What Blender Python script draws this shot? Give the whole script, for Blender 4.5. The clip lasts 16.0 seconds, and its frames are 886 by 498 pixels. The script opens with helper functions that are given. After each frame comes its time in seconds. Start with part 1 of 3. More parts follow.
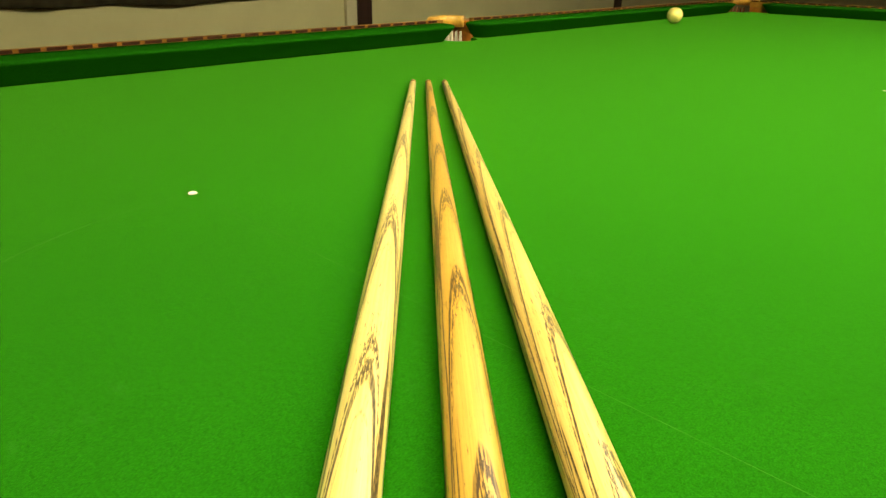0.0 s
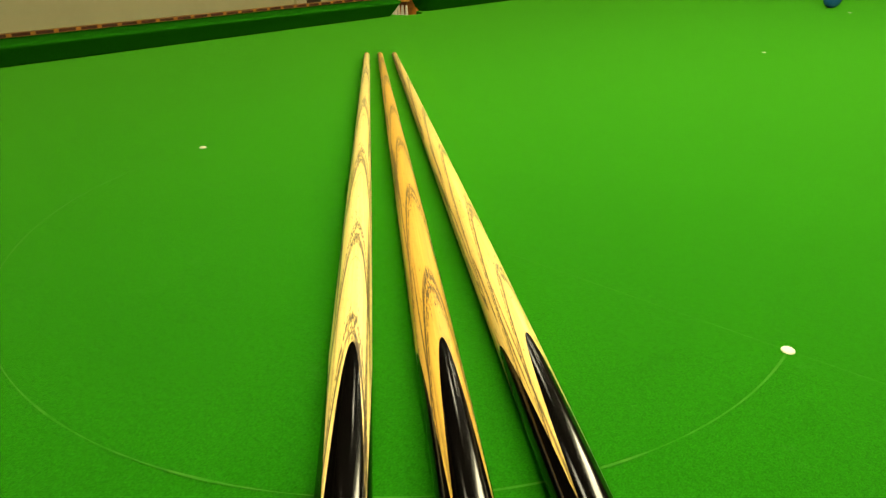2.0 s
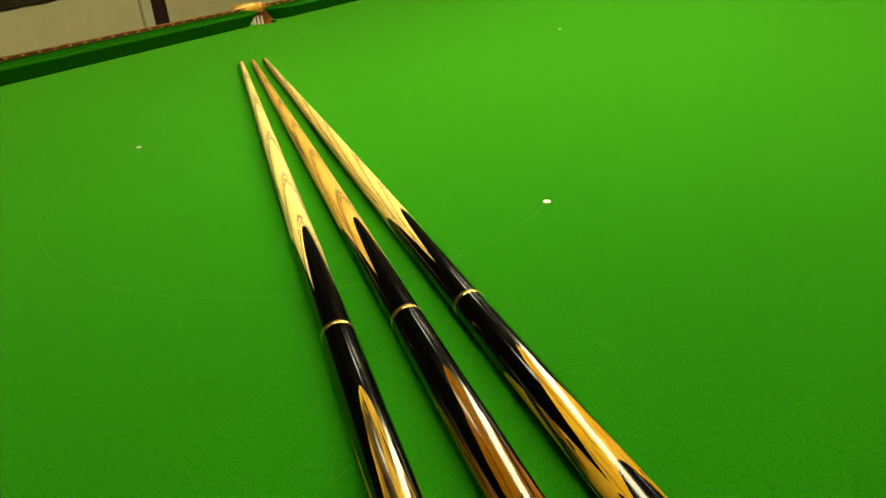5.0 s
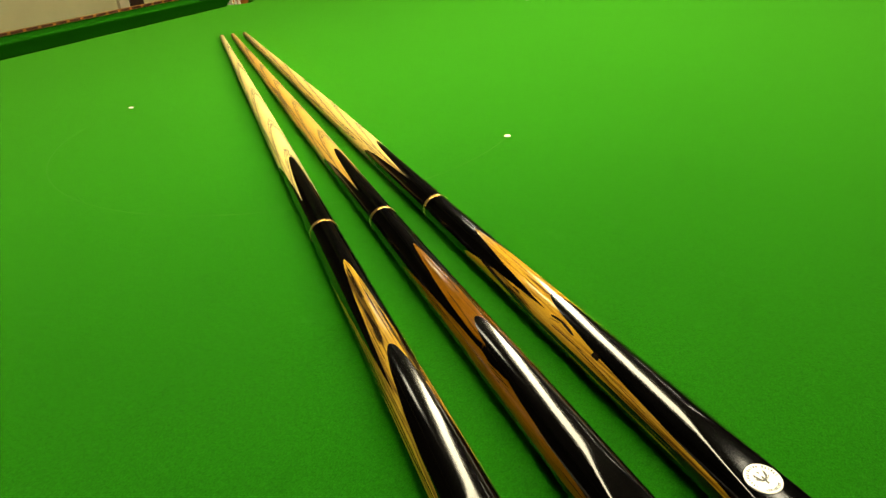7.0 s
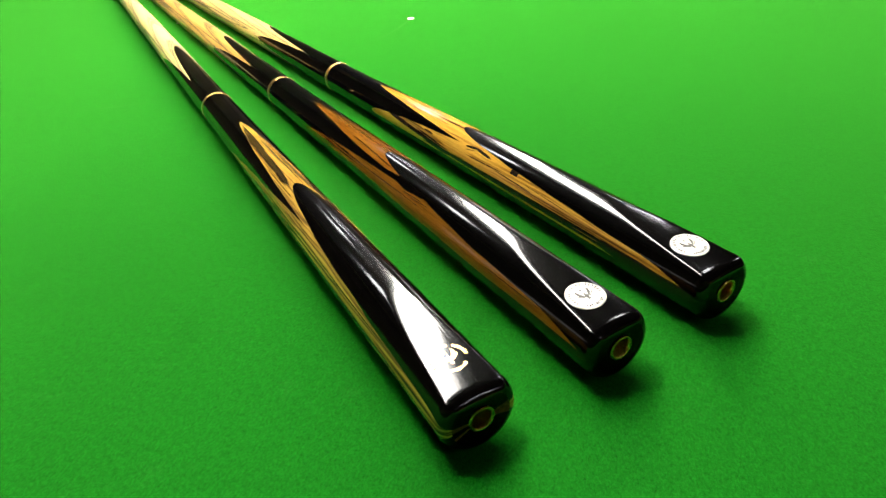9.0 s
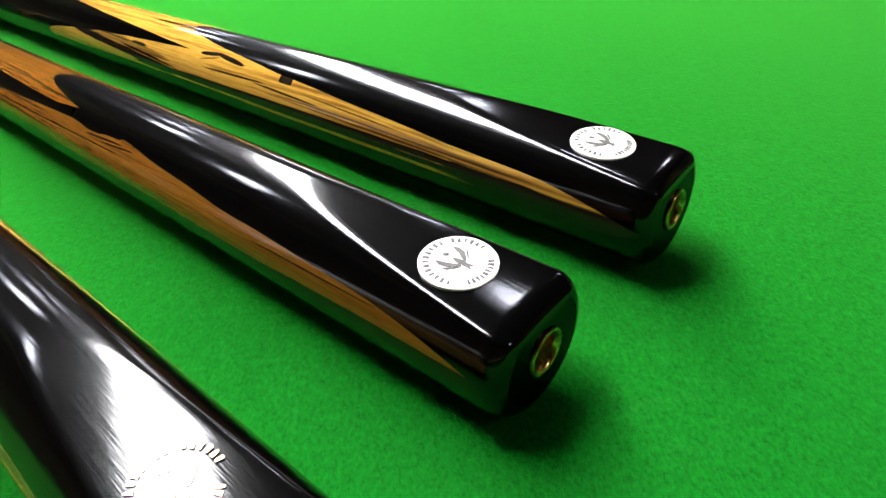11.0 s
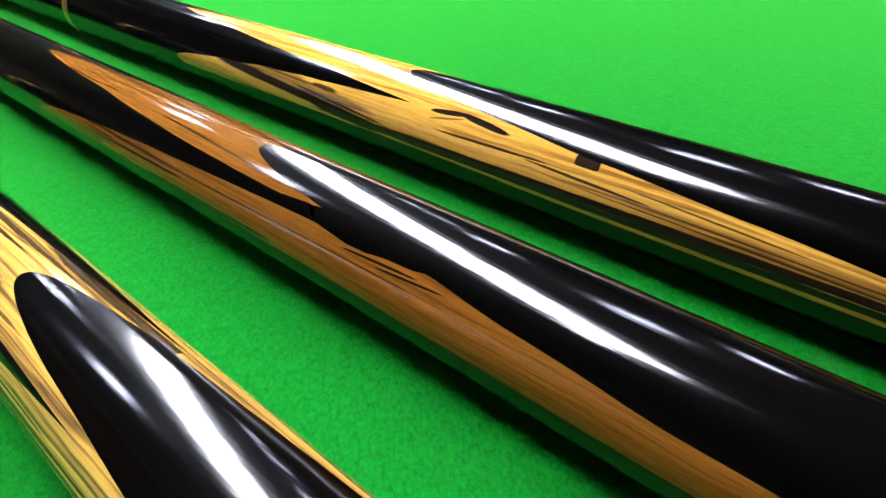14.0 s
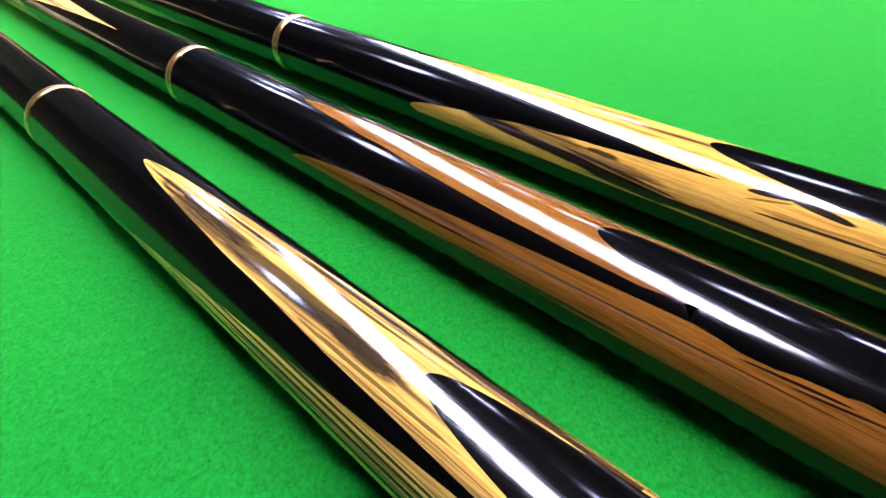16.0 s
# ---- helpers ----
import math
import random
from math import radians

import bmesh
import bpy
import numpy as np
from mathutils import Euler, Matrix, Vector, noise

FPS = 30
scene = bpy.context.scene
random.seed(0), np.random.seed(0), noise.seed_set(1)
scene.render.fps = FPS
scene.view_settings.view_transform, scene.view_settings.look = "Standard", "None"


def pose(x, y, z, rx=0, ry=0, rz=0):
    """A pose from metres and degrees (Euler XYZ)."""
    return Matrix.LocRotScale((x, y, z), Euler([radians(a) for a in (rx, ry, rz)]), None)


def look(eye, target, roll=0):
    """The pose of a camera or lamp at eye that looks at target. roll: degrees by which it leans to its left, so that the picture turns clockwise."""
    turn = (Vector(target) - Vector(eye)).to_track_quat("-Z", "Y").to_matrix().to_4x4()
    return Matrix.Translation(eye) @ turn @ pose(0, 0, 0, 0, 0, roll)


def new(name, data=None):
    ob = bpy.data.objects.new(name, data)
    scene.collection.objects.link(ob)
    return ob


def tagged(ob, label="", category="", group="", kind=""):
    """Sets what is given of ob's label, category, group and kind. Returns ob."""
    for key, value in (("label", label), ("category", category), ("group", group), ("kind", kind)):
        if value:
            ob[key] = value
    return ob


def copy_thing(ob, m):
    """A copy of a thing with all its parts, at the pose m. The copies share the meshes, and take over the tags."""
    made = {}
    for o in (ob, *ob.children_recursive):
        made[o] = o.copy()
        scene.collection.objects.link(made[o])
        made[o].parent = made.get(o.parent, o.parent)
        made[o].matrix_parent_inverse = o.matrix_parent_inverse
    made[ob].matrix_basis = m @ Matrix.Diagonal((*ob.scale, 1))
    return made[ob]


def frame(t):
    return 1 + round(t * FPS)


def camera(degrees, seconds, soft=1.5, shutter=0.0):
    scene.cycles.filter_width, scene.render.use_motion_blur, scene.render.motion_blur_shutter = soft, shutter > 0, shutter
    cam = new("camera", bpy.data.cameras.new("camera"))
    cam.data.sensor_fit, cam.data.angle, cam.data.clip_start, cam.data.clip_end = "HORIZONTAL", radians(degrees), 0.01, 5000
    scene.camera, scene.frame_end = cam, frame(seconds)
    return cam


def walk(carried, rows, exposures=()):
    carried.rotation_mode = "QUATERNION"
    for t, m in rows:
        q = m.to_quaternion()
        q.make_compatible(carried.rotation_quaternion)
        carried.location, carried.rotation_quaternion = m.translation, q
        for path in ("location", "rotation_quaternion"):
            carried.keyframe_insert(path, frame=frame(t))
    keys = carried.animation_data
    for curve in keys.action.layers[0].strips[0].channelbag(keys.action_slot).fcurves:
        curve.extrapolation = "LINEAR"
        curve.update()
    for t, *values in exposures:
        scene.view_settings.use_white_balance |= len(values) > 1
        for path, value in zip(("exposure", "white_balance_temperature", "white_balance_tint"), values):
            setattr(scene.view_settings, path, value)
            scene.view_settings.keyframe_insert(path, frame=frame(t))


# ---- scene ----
cam = camera(68.6, 16.0)
PATH = [
    (0, (0.21, -0.233, 0.182), (-1.033, 1.107, -0.631), 1.2),
    (0.5, (0.239, -0.267, 0.183), (-0.983, 1.073, -0.66), 1.9),
    (1, (0.266, -0.292, 0.193), (-0.944, 1.052, -0.662), 1.4),
    (1.5, (0.297, -0.325, 0.206), (-0.882, 1.04, -0.657), 0.6),
    (2, (0.329, -0.364, 0.216), (-0.787, 1.036, -0.675), 0.6),
    (2.5, (0.361, -0.402, 0.239), (-0.686, 1.043, -0.664), -0.5),
    (3, (0.387, -0.44, 0.263), (-0.61, 1.055, -0.615), -1.3),
    (3.5, (0.404, -0.479, 0.265), (-0.504, 1.065, -0.625), -2.1),
    (4, (0.433, -0.519, 0.265), (-0.434, 1.042, -0.636), -2.7),
    (4.2, (0.442, -0.535, 0.267), (-0.407, 1.034, -0.638), -2.9),
    (6.5, (0.509, -0.671, 0.255), (-0.254, 0.93, -0.669), -3.3),
    (7, (0.52, -0.682, 0.242), (-0.228, 0.915, -0.702), -4.0),
    (7.5, (0.523, -0.692, 0.229), (-0.197, 0.894, -0.754), -3.2),
    (8, (0.525, -0.701, 0.216), (-0.149, 0.892, -0.788), -3.5),
    (8.5, (0.528, -0.701, 0.198), (-0.086, 0.898, -0.835), -4.4),
    (9, (0.525, -0.694, 0.174), (0.015, 0.903, -0.916), -5.5),
    (9.5, (0.526, -0.67, 0.152), (0.203, 0.945, -0.982), -6.3),
    (10, (0.523, -0.643, 0.127), (0.398, 0.992, -1.019), -6.1),
    (10.2, (0.522, -0.632, 0.118), (0.457, 0.995, -1.044), -5.7),
    (12.3, (0.478, -0.554, 0.095), (0.582, 1.017, -1.136), -3.4),
    (12.5, (0.474, -0.551, 0.096), (0.574, 1.024, -1.132), -3.3),
    (13, (0.461, -0.542, 0.099), (0.56, 1.019, -1.147), -3.6),
    (13.5, (0.45, -0.527, 0.094), (0.529, 1.052, -1.132), -3.6),
    (14, (0.434, -0.521, 0.098), (0.514, 1.047, -1.142), -2.6),
    (14.5, (0.421, -0.511, 0.098), (0.478, 1.059, -1.139), -2.2),
    (15, (0.404, -0.504, 0.095), (0.414, 1.078, -1.129), -1.8),
    (15.5, (0.388, -0.503, 0.096), (0.38, 1.072, -1.137), -1.4),
    (16, (0.371, -0.502, 0.108), (0.32, 1.094, -1.096), -2.4),
]
EXPO = [(0.0, 0.57, 8200, -1), (4.2, 0.55, 8500, -4), (6.5, 0.68, 8400, -3), (7.0, 0.79, 7900, 2), (7.6, 1.02, 6900, 7), (8.2, 1.16, 6400, 10), (9.0, 1.48, 5900, 15), (10.2, 1.70, 5400, 19), (12.5, 1.90, 5450, 22), (14.0, 1.96, 5080, 25), (15.0, 1.97, 4900, 27), (16.0, 1.97, 4850, 39)]
walk(cam, [(t, look(eye, target, roll)) for t, eye, target, roll in PATH], EXPO)

# ---- light ----
LAMP_Z = 0.86          # the lamp over the table, above the cloth
LAMP_COLOUR = (1.0, 0.92, 0.74)
LAMP_POWER = 23.0
SPOT_POWER = 14.0

world = bpy.data.worlds.new("world")
world.use_nodes = True
scene.world = world
world.node_tree.nodes["Background"].inputs[0].default_value = (0.02, 0.018, 0.014, 1)
world.node_tree.nodes["Background"].inputs[1].default_value = 0.1


# ---- materials ----
class Nodes:
    """A small builder for node materials."""

    def __init__(self, name):
        self.mat = bpy.data.materials.new(name)
        self.mat.use_nodes = True
        self.tree = self.mat.node_tree
        self.bsdf = self.tree.nodes["Principled BSDF"]
        self.out = self.tree.nodes["Material Output"]

    def put(self, socket, value):
        if isinstance(value, bpy.types.NodeSocket):
            self.tree.links.new(value, socket)
        elif isinstance(value, (tuple, list)) and len(value) == 3 and socket.type == "RGBA":
            socket.default_value = (*value, 1)
        else:
            socket.default_value = value

    def set(self, **values):
        names = {"color": "Base Color", "rough": "Roughness", "metal": "Metallic", "ior": "IOR", "coat": "Coat Weight",
                 "coat_rough": "Coat Roughness", "normal": "Normal", "sheen": "Sheen Weight", "sheen_rough": "Sheen Roughness",
                 "sheen_tint": "Sheen Tint", "glow": "Emission Color", "power": "Emission Strength", "spec": "Specular IOR Level"}
        for key, value in values.items():
            self.put(self.bsdf.inputs[names[key]], value)
        return self.mat

    def coords(self, scale=(1, 1, 1), move=(0, 0, 0), kind="Object"):
        tex = self.tree.nodes.new("ShaderNodeTexCoord")
        mapping = self.tree.nodes.new("ShaderNodeMapping")
        self.tree.links.new(tex.outputs[kind], mapping.inputs[0])
        mapping.inputs["Scale"].default_value = scale
        mapping.inputs["Location"].default_value = move
        return mapping.outputs[0]

    def uv(self, name):
        node = self.tree.nodes.new("ShaderNodeUVMap")
        node.uv_map = name
        split = self.tree.nodes.new("ShaderNodeSeparateXYZ")
        self.tree.links.new(node.outputs[0], split.inputs[0])
        return split.outputs[0], split.outputs[1]

    def vec(self, x, y, z=0.0):
        node = self.tree.nodes.new("ShaderNodeCombineXYZ")
        for i, value in enumerate((x, y, z)):
            self.put(node.inputs[i], value)
        return node.outputs[0]

    def noise(self, vector, scale=1.0, detail=3.0, rough=0.5, distort=0.0):
        node = self.tree.nodes.new("ShaderNodeTexNoise")
        self.put(node.inputs["Vector"], vector)
        for key, value in (("Scale", scale), ("Detail", detail), ("Roughness", rough), ("Distortion", distort)):
            node.inputs[key].default_value = value
        return node.outputs["Fac"]

    def ramp(self, value, stops, mode="LINEAR"):
        node = self.tree.nodes.new("ShaderNodeValToRGB")
        node.color_ramp.interpolation = mode
        while len(node.color_ramp.elements) < len(stops):
            node.color_ramp.elements.new(0.5)
        for e, (at, c) in zip(node.color_ramp.elements, stops):
            e.position, e.color = at, ((c, c, c, 1) if isinstance(c, (int, float)) else (*c, 1))
        self.put(node.inputs[0], value)
        return node.outputs[0]

    def math(self, op, a, b=0.0, c=0.0):
        node = self.tree.nodes.new("ShaderNodeMath")
        node.operation = op
        for i, value in enumerate((a, b, c)):
            self.put(node.inputs[i], value)
        return node.outputs[0]

    def mix(self, fac, a, b, mode="MIX"):
        node = self.tree.nodes.new("ShaderNodeMix")
        node.data_type, node.blend_type = "RGBA", mode
        self.put(node.inputs[0], fac)
        self.put(node.inputs[6], a)
        self.put(node.inputs[7], b)
        return node.outputs[2]

    def bump(self, height, strength=0.3, distance=0.001):
        node = self.tree.nodes.new("ShaderNodeBump")
        node.inputs["Strength"].default_value, node.inputs["Distance"].default_value = strength, distance
        self.put(node.inputs["Height"], height)
        return node.outputs[0]


def plain(name, color, rough=0.5, metal=0.0, vary=0.12, scale=20.0, bump=0.1, **more):
    n = Nodes(name)
    big = n.noise(n.coords(), scale, 4)
    fine = n.noise(n.coords(), scale * 9, 3)
    dark = tuple(c * (1 - vary) for c in color)
    light = tuple(min(1, c * (1 + vary)) for c in color)
    tone = n.mix(n.ramp(big, [(0.3, 0.0), (0.7, 1.0)]), dark, light)
    n.set(color=tone, rough=n.ramp(fine, [(0.3, max(0.02, rough * 0.8)), (0.7, min(1, rough * 1.2))]), metal=metal, **more)
    n.set(normal=n.bump(fine, bump, 0.0005))
    return n.mat


def cloth_material(name, low, high, nap=1.0):
    """Napped wool cloth: short fibres, faint streaks of the nap and chalk dust."""
    n = Nodes(name)
    broad = n.noise(n.coords((3, 2, 3)), 1.6, 3)
    patch = n.noise(n.coords((1, 0.7, 1)), 420, 4, 0.65)
    fibre = n.noise(n.coords((1, 0.6, 1)), 1200, 3, 0.75)
    tone = n.mix(n.ramp(fibre, [(0.30, 0.0), (0.70, 1.0)]), tuple(c * 0.88 for c in low), high)
    tone = n.mix(n.ramp(patch, [(0.36, 0.0), (0.70, 0.24)]), tone, tuple(c * 1.55 for c in high))
    tone = n.mix(n.ramp(broad, [(0.35, 0.06), (0.65, 0.0)]), tone, tuple(c * 0.6 for c in low))
    smudge = n.noise(n.coords((2.2, 1, 1), (4, 9, 0)), 9, 5, 0.7)
    tone = n.mix(n.ramp(smudge, [(0.58, 0.0), (0.72, 0.22)]), tone, tuple(c * 0.55 for c in low))
    dust = n.noise(n.coords((1, 1.6, 1), (1, 3, 0)), 26, 5, 0.75)
    tone = n.mix(n.ramp(dust, [(0.60, 0.0), (0.75, 0.12)]), tone, (0.06, 0.22, 0.04))
    n.set(color=tone, rough=1.0, spec=0.0, sheen=nap, sheen_rough=0.36, sheen_tint=(0.20, 1.0, 0.08))
    height = n.math("ADD", fibre, n.math("MULTIPLY", patch, 0.6))
    n.set(normal=n.bump(height, 0.28, 0.0005))
    return n.mat


def ash_material(name, base, deep, line, seed, feather=1, side=0.0):
    """Ash with cathedral arrows. The grain map's first value counts the arrows, its second is the place along the cue."""
    n = Nodes(name)
    g, s = n.uv("grain")
    wob = n.noise(n.coords((9, 160, 160), (seed, 0, 0)), 1.0, 3)
    wob2 = n.noise(n.coords((60, 500, 500), (seed, 0, 0)), 1.0, 2)
    g2 = n.math("ADD", g, n.math("MULTIPLY_ADD", wob, 0.11, -0.055))
    g2 = n.math("ADD", g2, n.math("MULTIPLY_ADD", wob2, 0.05, -0.025))
    near = n.math("ABSOLUTE", n.math("SUBTRACT", n.math("FRACT", n.math("ADD", g2, 0.5)), 0.5))
    band = n.ramp(near, [(0.0, 1.0), (0.044, 1.0), (0.068, 0.0)])
    soft = n.ramp(near, [(0.0, 1.0), (0.20, 0.25), (0.5, 0.0)])
    second = n.math("ABSOLUTE", n.math("SUBTRACT", n.math("FRACT", n.math("MULTIPLY_ADD", g2, 1.0, 0.36 if feather > 0 else 0.64)), 0.5))
    band2 = n.ramp(second, [(0.0, 1.0), (0.026, 0.9), (0.048, 0.0)])
    pore = n.ramp(n.noise(n.coords((190, 1500, 1500), (seed, 0, 0)), 1.0, 2, 0.7), [(0.40, 0.0), (0.55, 1.0)])
    s2, a = n.uv("skin")
    off = n.math("ABSOLUTE", n.math("SUBTRACT", a, side))
    crown = n.ramp(off, [(0.10, 1.0), (0.50, 0.0)])
    dash = n.ramp(n.noise(n.coords((55, 1700, 1700), (seed, 4, 0)), 1.0, 2, 0.6), [(0.46, 0.0), (0.56, 1.0)])
    band = n.math("MULTIPLY", band, n.math("SUBTRACT", 1.0, n.math("MULTIPLY", crown, n.math("MULTIPLY_ADD", dash, -0.85, 0.85))))
    dots = n.math("MULTIPLY", band, n.math("MULTIPLY_ADD", pore, 0.20, 0.80))
    dots2 = n.math("MULTIPLY", band2, pore)
    streak = n.noise(n.coords((6, 700, 700), (seed, 1, 0)), 1.0, 4, 0.6)
    fleck = n.ramp(n.noise(n.coords((70, 2600, 2600), (seed, 2, 0)), 1.0, 2), [(0.60, 0.0), (0.72, 1.0)])
    tone = n.mix(n.ramp(streak, [(0.3, 0.0), (0.7, 1.0)]), base, deep)
    tone = n.mix(n.math("MULTIPLY", soft, 0.16), tone, deep)
    tone = n.mix(n.math("MULTIPLY", fleck, 0.34), tone, line)
    third = n.math("ABSOLUTE", n.math("SUBTRACT", n.math("FRACT", n.math("MULTIPLY_ADD", g2, 1.0, 0.72)), 0.5))
    dots3 = n.math("MULTIPLY", n.ramp(third, [(0.0, 0.6), (0.010, 0.45), (0.022, 0.0)]), pore)
    tone = n.mix(dots3, tone, line)
    tone = n.mix(dots2, tone, line)
    tone = n.mix(dots, tone, line)
    # loose clusters of pores at the points of the arrows, and close lines along the flanks
    f = n.math("FRACT", g2)
    f = f if feather > 0 else n.math("SUBTRACT", 1.0, f)
    spread = n.math("MULTIPLY", n.ramp(f, [(0.0, 1.0), (0.16, 0.75), (0.42, 0.0)]), n.ramp(off, [(0.22, 1.0), (0.6, 0.0)]))
    coarse = n.noise(n.coords((120, 1500, 1500), (seed, 7, 0)), 1.0, 2, 0.55)
    tuft = n.ramp(n.math("ADD", coarse, n.math("MULTIPLY", spread, 0.21)), [(0.68, 0.0), (0.73, 1.0)])
    tone = n.mix(n.math("MULTIPLY", tuft, 0.9), tone, line)
    flank = n.ramp(n.noise(n.coords((2.0, 620, 620), (seed, 11, 0)), 1.0, 1), [(0.55, 0.0), (0.575, 1.0)])
    flank = n.math("MULTIPLY", n.math("MULTIPLY", flank, n.ramp(off, [(0.6, 0.0), (0.9, 1.0)])), n.math("MULTIPLY_ADD", pore, 0.3, 0.7))
    tone = n.mix(flank, tone, line)
    n.set(color=tone, rough=0.34, coat=0.35, coat_rough=0.18, normal=n.bump(n.math("ADD", streak, n.math("MULTIPLY", dots, -0.8)), 0.12, 0.0003))
    return n.mat


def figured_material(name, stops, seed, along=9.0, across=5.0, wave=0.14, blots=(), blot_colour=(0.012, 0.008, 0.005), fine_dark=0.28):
    """Striped exotic wood under lacquer. blots: (place along the cue, angle, half length, half width, lean, raggedness,
    strength) of dark figure; long ones past 100 degrees also put the underside's shade into the colour.
    """
    n = Nodes(name)
    s, a = n.uv("skin")
    sway = n.noise(n.vec(n.math("MULTIPLY", s, 26.0), n.math("MULTIPLY", a, 1.3), seed), 1.0, 3, 0.5)
    bent = n.math("ADD", a, n.math("MULTIPLY_ADD", sway, 2 * wave, -wave))
    streak = n.noise(n.vec(n.math("MULTIPLY", s, along), n.math("MULTIPLY", bent, across), seed), 1.0, 3, 0.5, 0.1)
    slow = n.noise(n.coords((14, 60, 60), (seed, 3, 0)), 1.0, 3)
    fine = n.noise(n.vec(n.math("MULTIPLY", s, 130.0), n.math("MULTIPLY", bent, 46.0), seed), 1.0, 3, 0.7)
    value = n.math("ADD", n.math("MULTIPLY", streak, 0.86), n.math("MULTIPLY_ADD", slow, 0.3, -0.09))
    tone = n.ramp(value, stops)
    tone = n.mix(n.ramp(fine, [(0.42, 0.0), (0.72, fine_dark)]), tone, tuple(c * 0.45 for c in stops[-1][1]))
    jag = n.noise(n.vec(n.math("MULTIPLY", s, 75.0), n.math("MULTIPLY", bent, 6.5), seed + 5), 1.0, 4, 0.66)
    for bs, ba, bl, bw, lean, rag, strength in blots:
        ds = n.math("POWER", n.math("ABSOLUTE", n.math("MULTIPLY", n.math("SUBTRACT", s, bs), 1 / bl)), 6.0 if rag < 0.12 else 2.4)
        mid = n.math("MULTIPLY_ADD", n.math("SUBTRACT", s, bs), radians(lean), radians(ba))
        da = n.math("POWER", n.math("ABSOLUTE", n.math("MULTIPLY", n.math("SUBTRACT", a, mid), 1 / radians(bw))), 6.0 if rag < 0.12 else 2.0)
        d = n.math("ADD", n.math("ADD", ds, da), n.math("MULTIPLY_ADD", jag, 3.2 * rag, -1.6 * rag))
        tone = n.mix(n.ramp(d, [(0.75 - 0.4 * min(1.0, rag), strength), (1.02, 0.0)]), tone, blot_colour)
    n.set(color=tone, rough=0.6, spec=0.0, coat=1.0, coat_rough=n.ramp(fine, [(0.3, 0.065), (0.7, 0.105)]))
    n.put(n.bsdf.inputs["Coat IOR"], 1.36)
    n.put(n.bsdf.inputs["Coat Normal"], n.bump(fine, 0.06, 0.0002))
    return n.mat


def ebony_material(name, base=(0.0007, 0.0006, 0.00055), coat=1.0):
    n = Nodes(name)
    pore = n.noise(n.coords((25, 1600, 1600)), 1.0, 3, 0.6)
    slow = n.noise(n.coords((5, 120, 120)), 1.0, 3)
    rub = n.noise(n.coords((8, 240, 240), (3, 1, 7)), 1.0, 2, 0.5)
    tone = n.mix(n.ramp(slow, [(0.45, 0.0), (0.8, 0.5)]), base, (0.0028, 0.0019, 0.0013))
    tone = n.mix(n.ramp(pore, [(0.62, 0.0), (0.75, 0.5)]), tone, (0.0045, 0.0036, 0.003))
    n.set(color=tone, rough=0.40, coat=coat, spec=0.003, coat_rough=n.ramp(rub, [(0.30, 0.082), (0.70, 0.122)]))
    n.put(n.bsdf.inputs["Coat IOR"], 1.36)
    n.put(n.bsdf.inputs["Coat Normal"], n.bump(pore, 0.09, 0.0002))
    return n.mat


def wood_material(name, light, dark, scale=(3, 40, 40), rough=0.25, coat=0.6):
    n = Nodes(name)
    grain = n.noise(n.coords(scale), 1.0, 5, 0.6, 0.8)
    fine = n.noise(n.coords(tuple(c * 7 for c in scale)), 1.0, 3)
    tone = n.mix(n.ramp(grain, [(0.3, 0.0), (0.7, 1.0)]), dark, light)
    tone = n.mix(n.ramp(fine, [(0.5, 0.0), (0.8, 0.4)]), tone, tuple(c * 0.5 for c in dark))
    n.set(color=tone, rough=rough, coat=coat, coat_rough=0.1, normal=n.bump(fine, 0.1, 0.0005))
    return n.mat


def lamp_material(name, color, power):
    n = Nodes(name)
    n.set(color=(0.8, 0.8, 0.8), glow=color, power=power)
    return n.mat


CLOTH = cloth_material("green_cloth", (0.0045, 0.057, 0.0032), (0.0100, 0.121, 0.0072))
# the bed's cloth, darkened and without nap: cushion shade put into the colour
CUSHION_CLOTH = cloth_material("cushion_cloth", (0.0040, 0.052, 0.0028), (0.0090, 0.108, 0.0062), 0.0)
SPOT_WHITE = plain("spot_white", (0.78, 0.70, 0.52), 0.8, 0, 0.1, 300)
ASH = [ash_material("ash_pale", (0.74, 0.595, 0.25), (0.64, 0.465, 0.145), (0.024, 0.010, 0.001), 0.0),
       ash_material("ash_honey", (0.55, 0.350, 0.082), (0.455, 0.252, 0.045), (0.026, 0.009, 0.001), 11.0, -1, -0.17),
       ash_material("ash_straw", (0.66, 0.495, 0.18), (0.55, 0.365, 0.095), (0.022, 0.009, 0.001), 23.0, 1, -0.38)]
EBONY = ebony_material("ebony")
END_EBONY = ebony_material("end_ebony", (0.0012, 0.0010, 0.0008), 0.25)
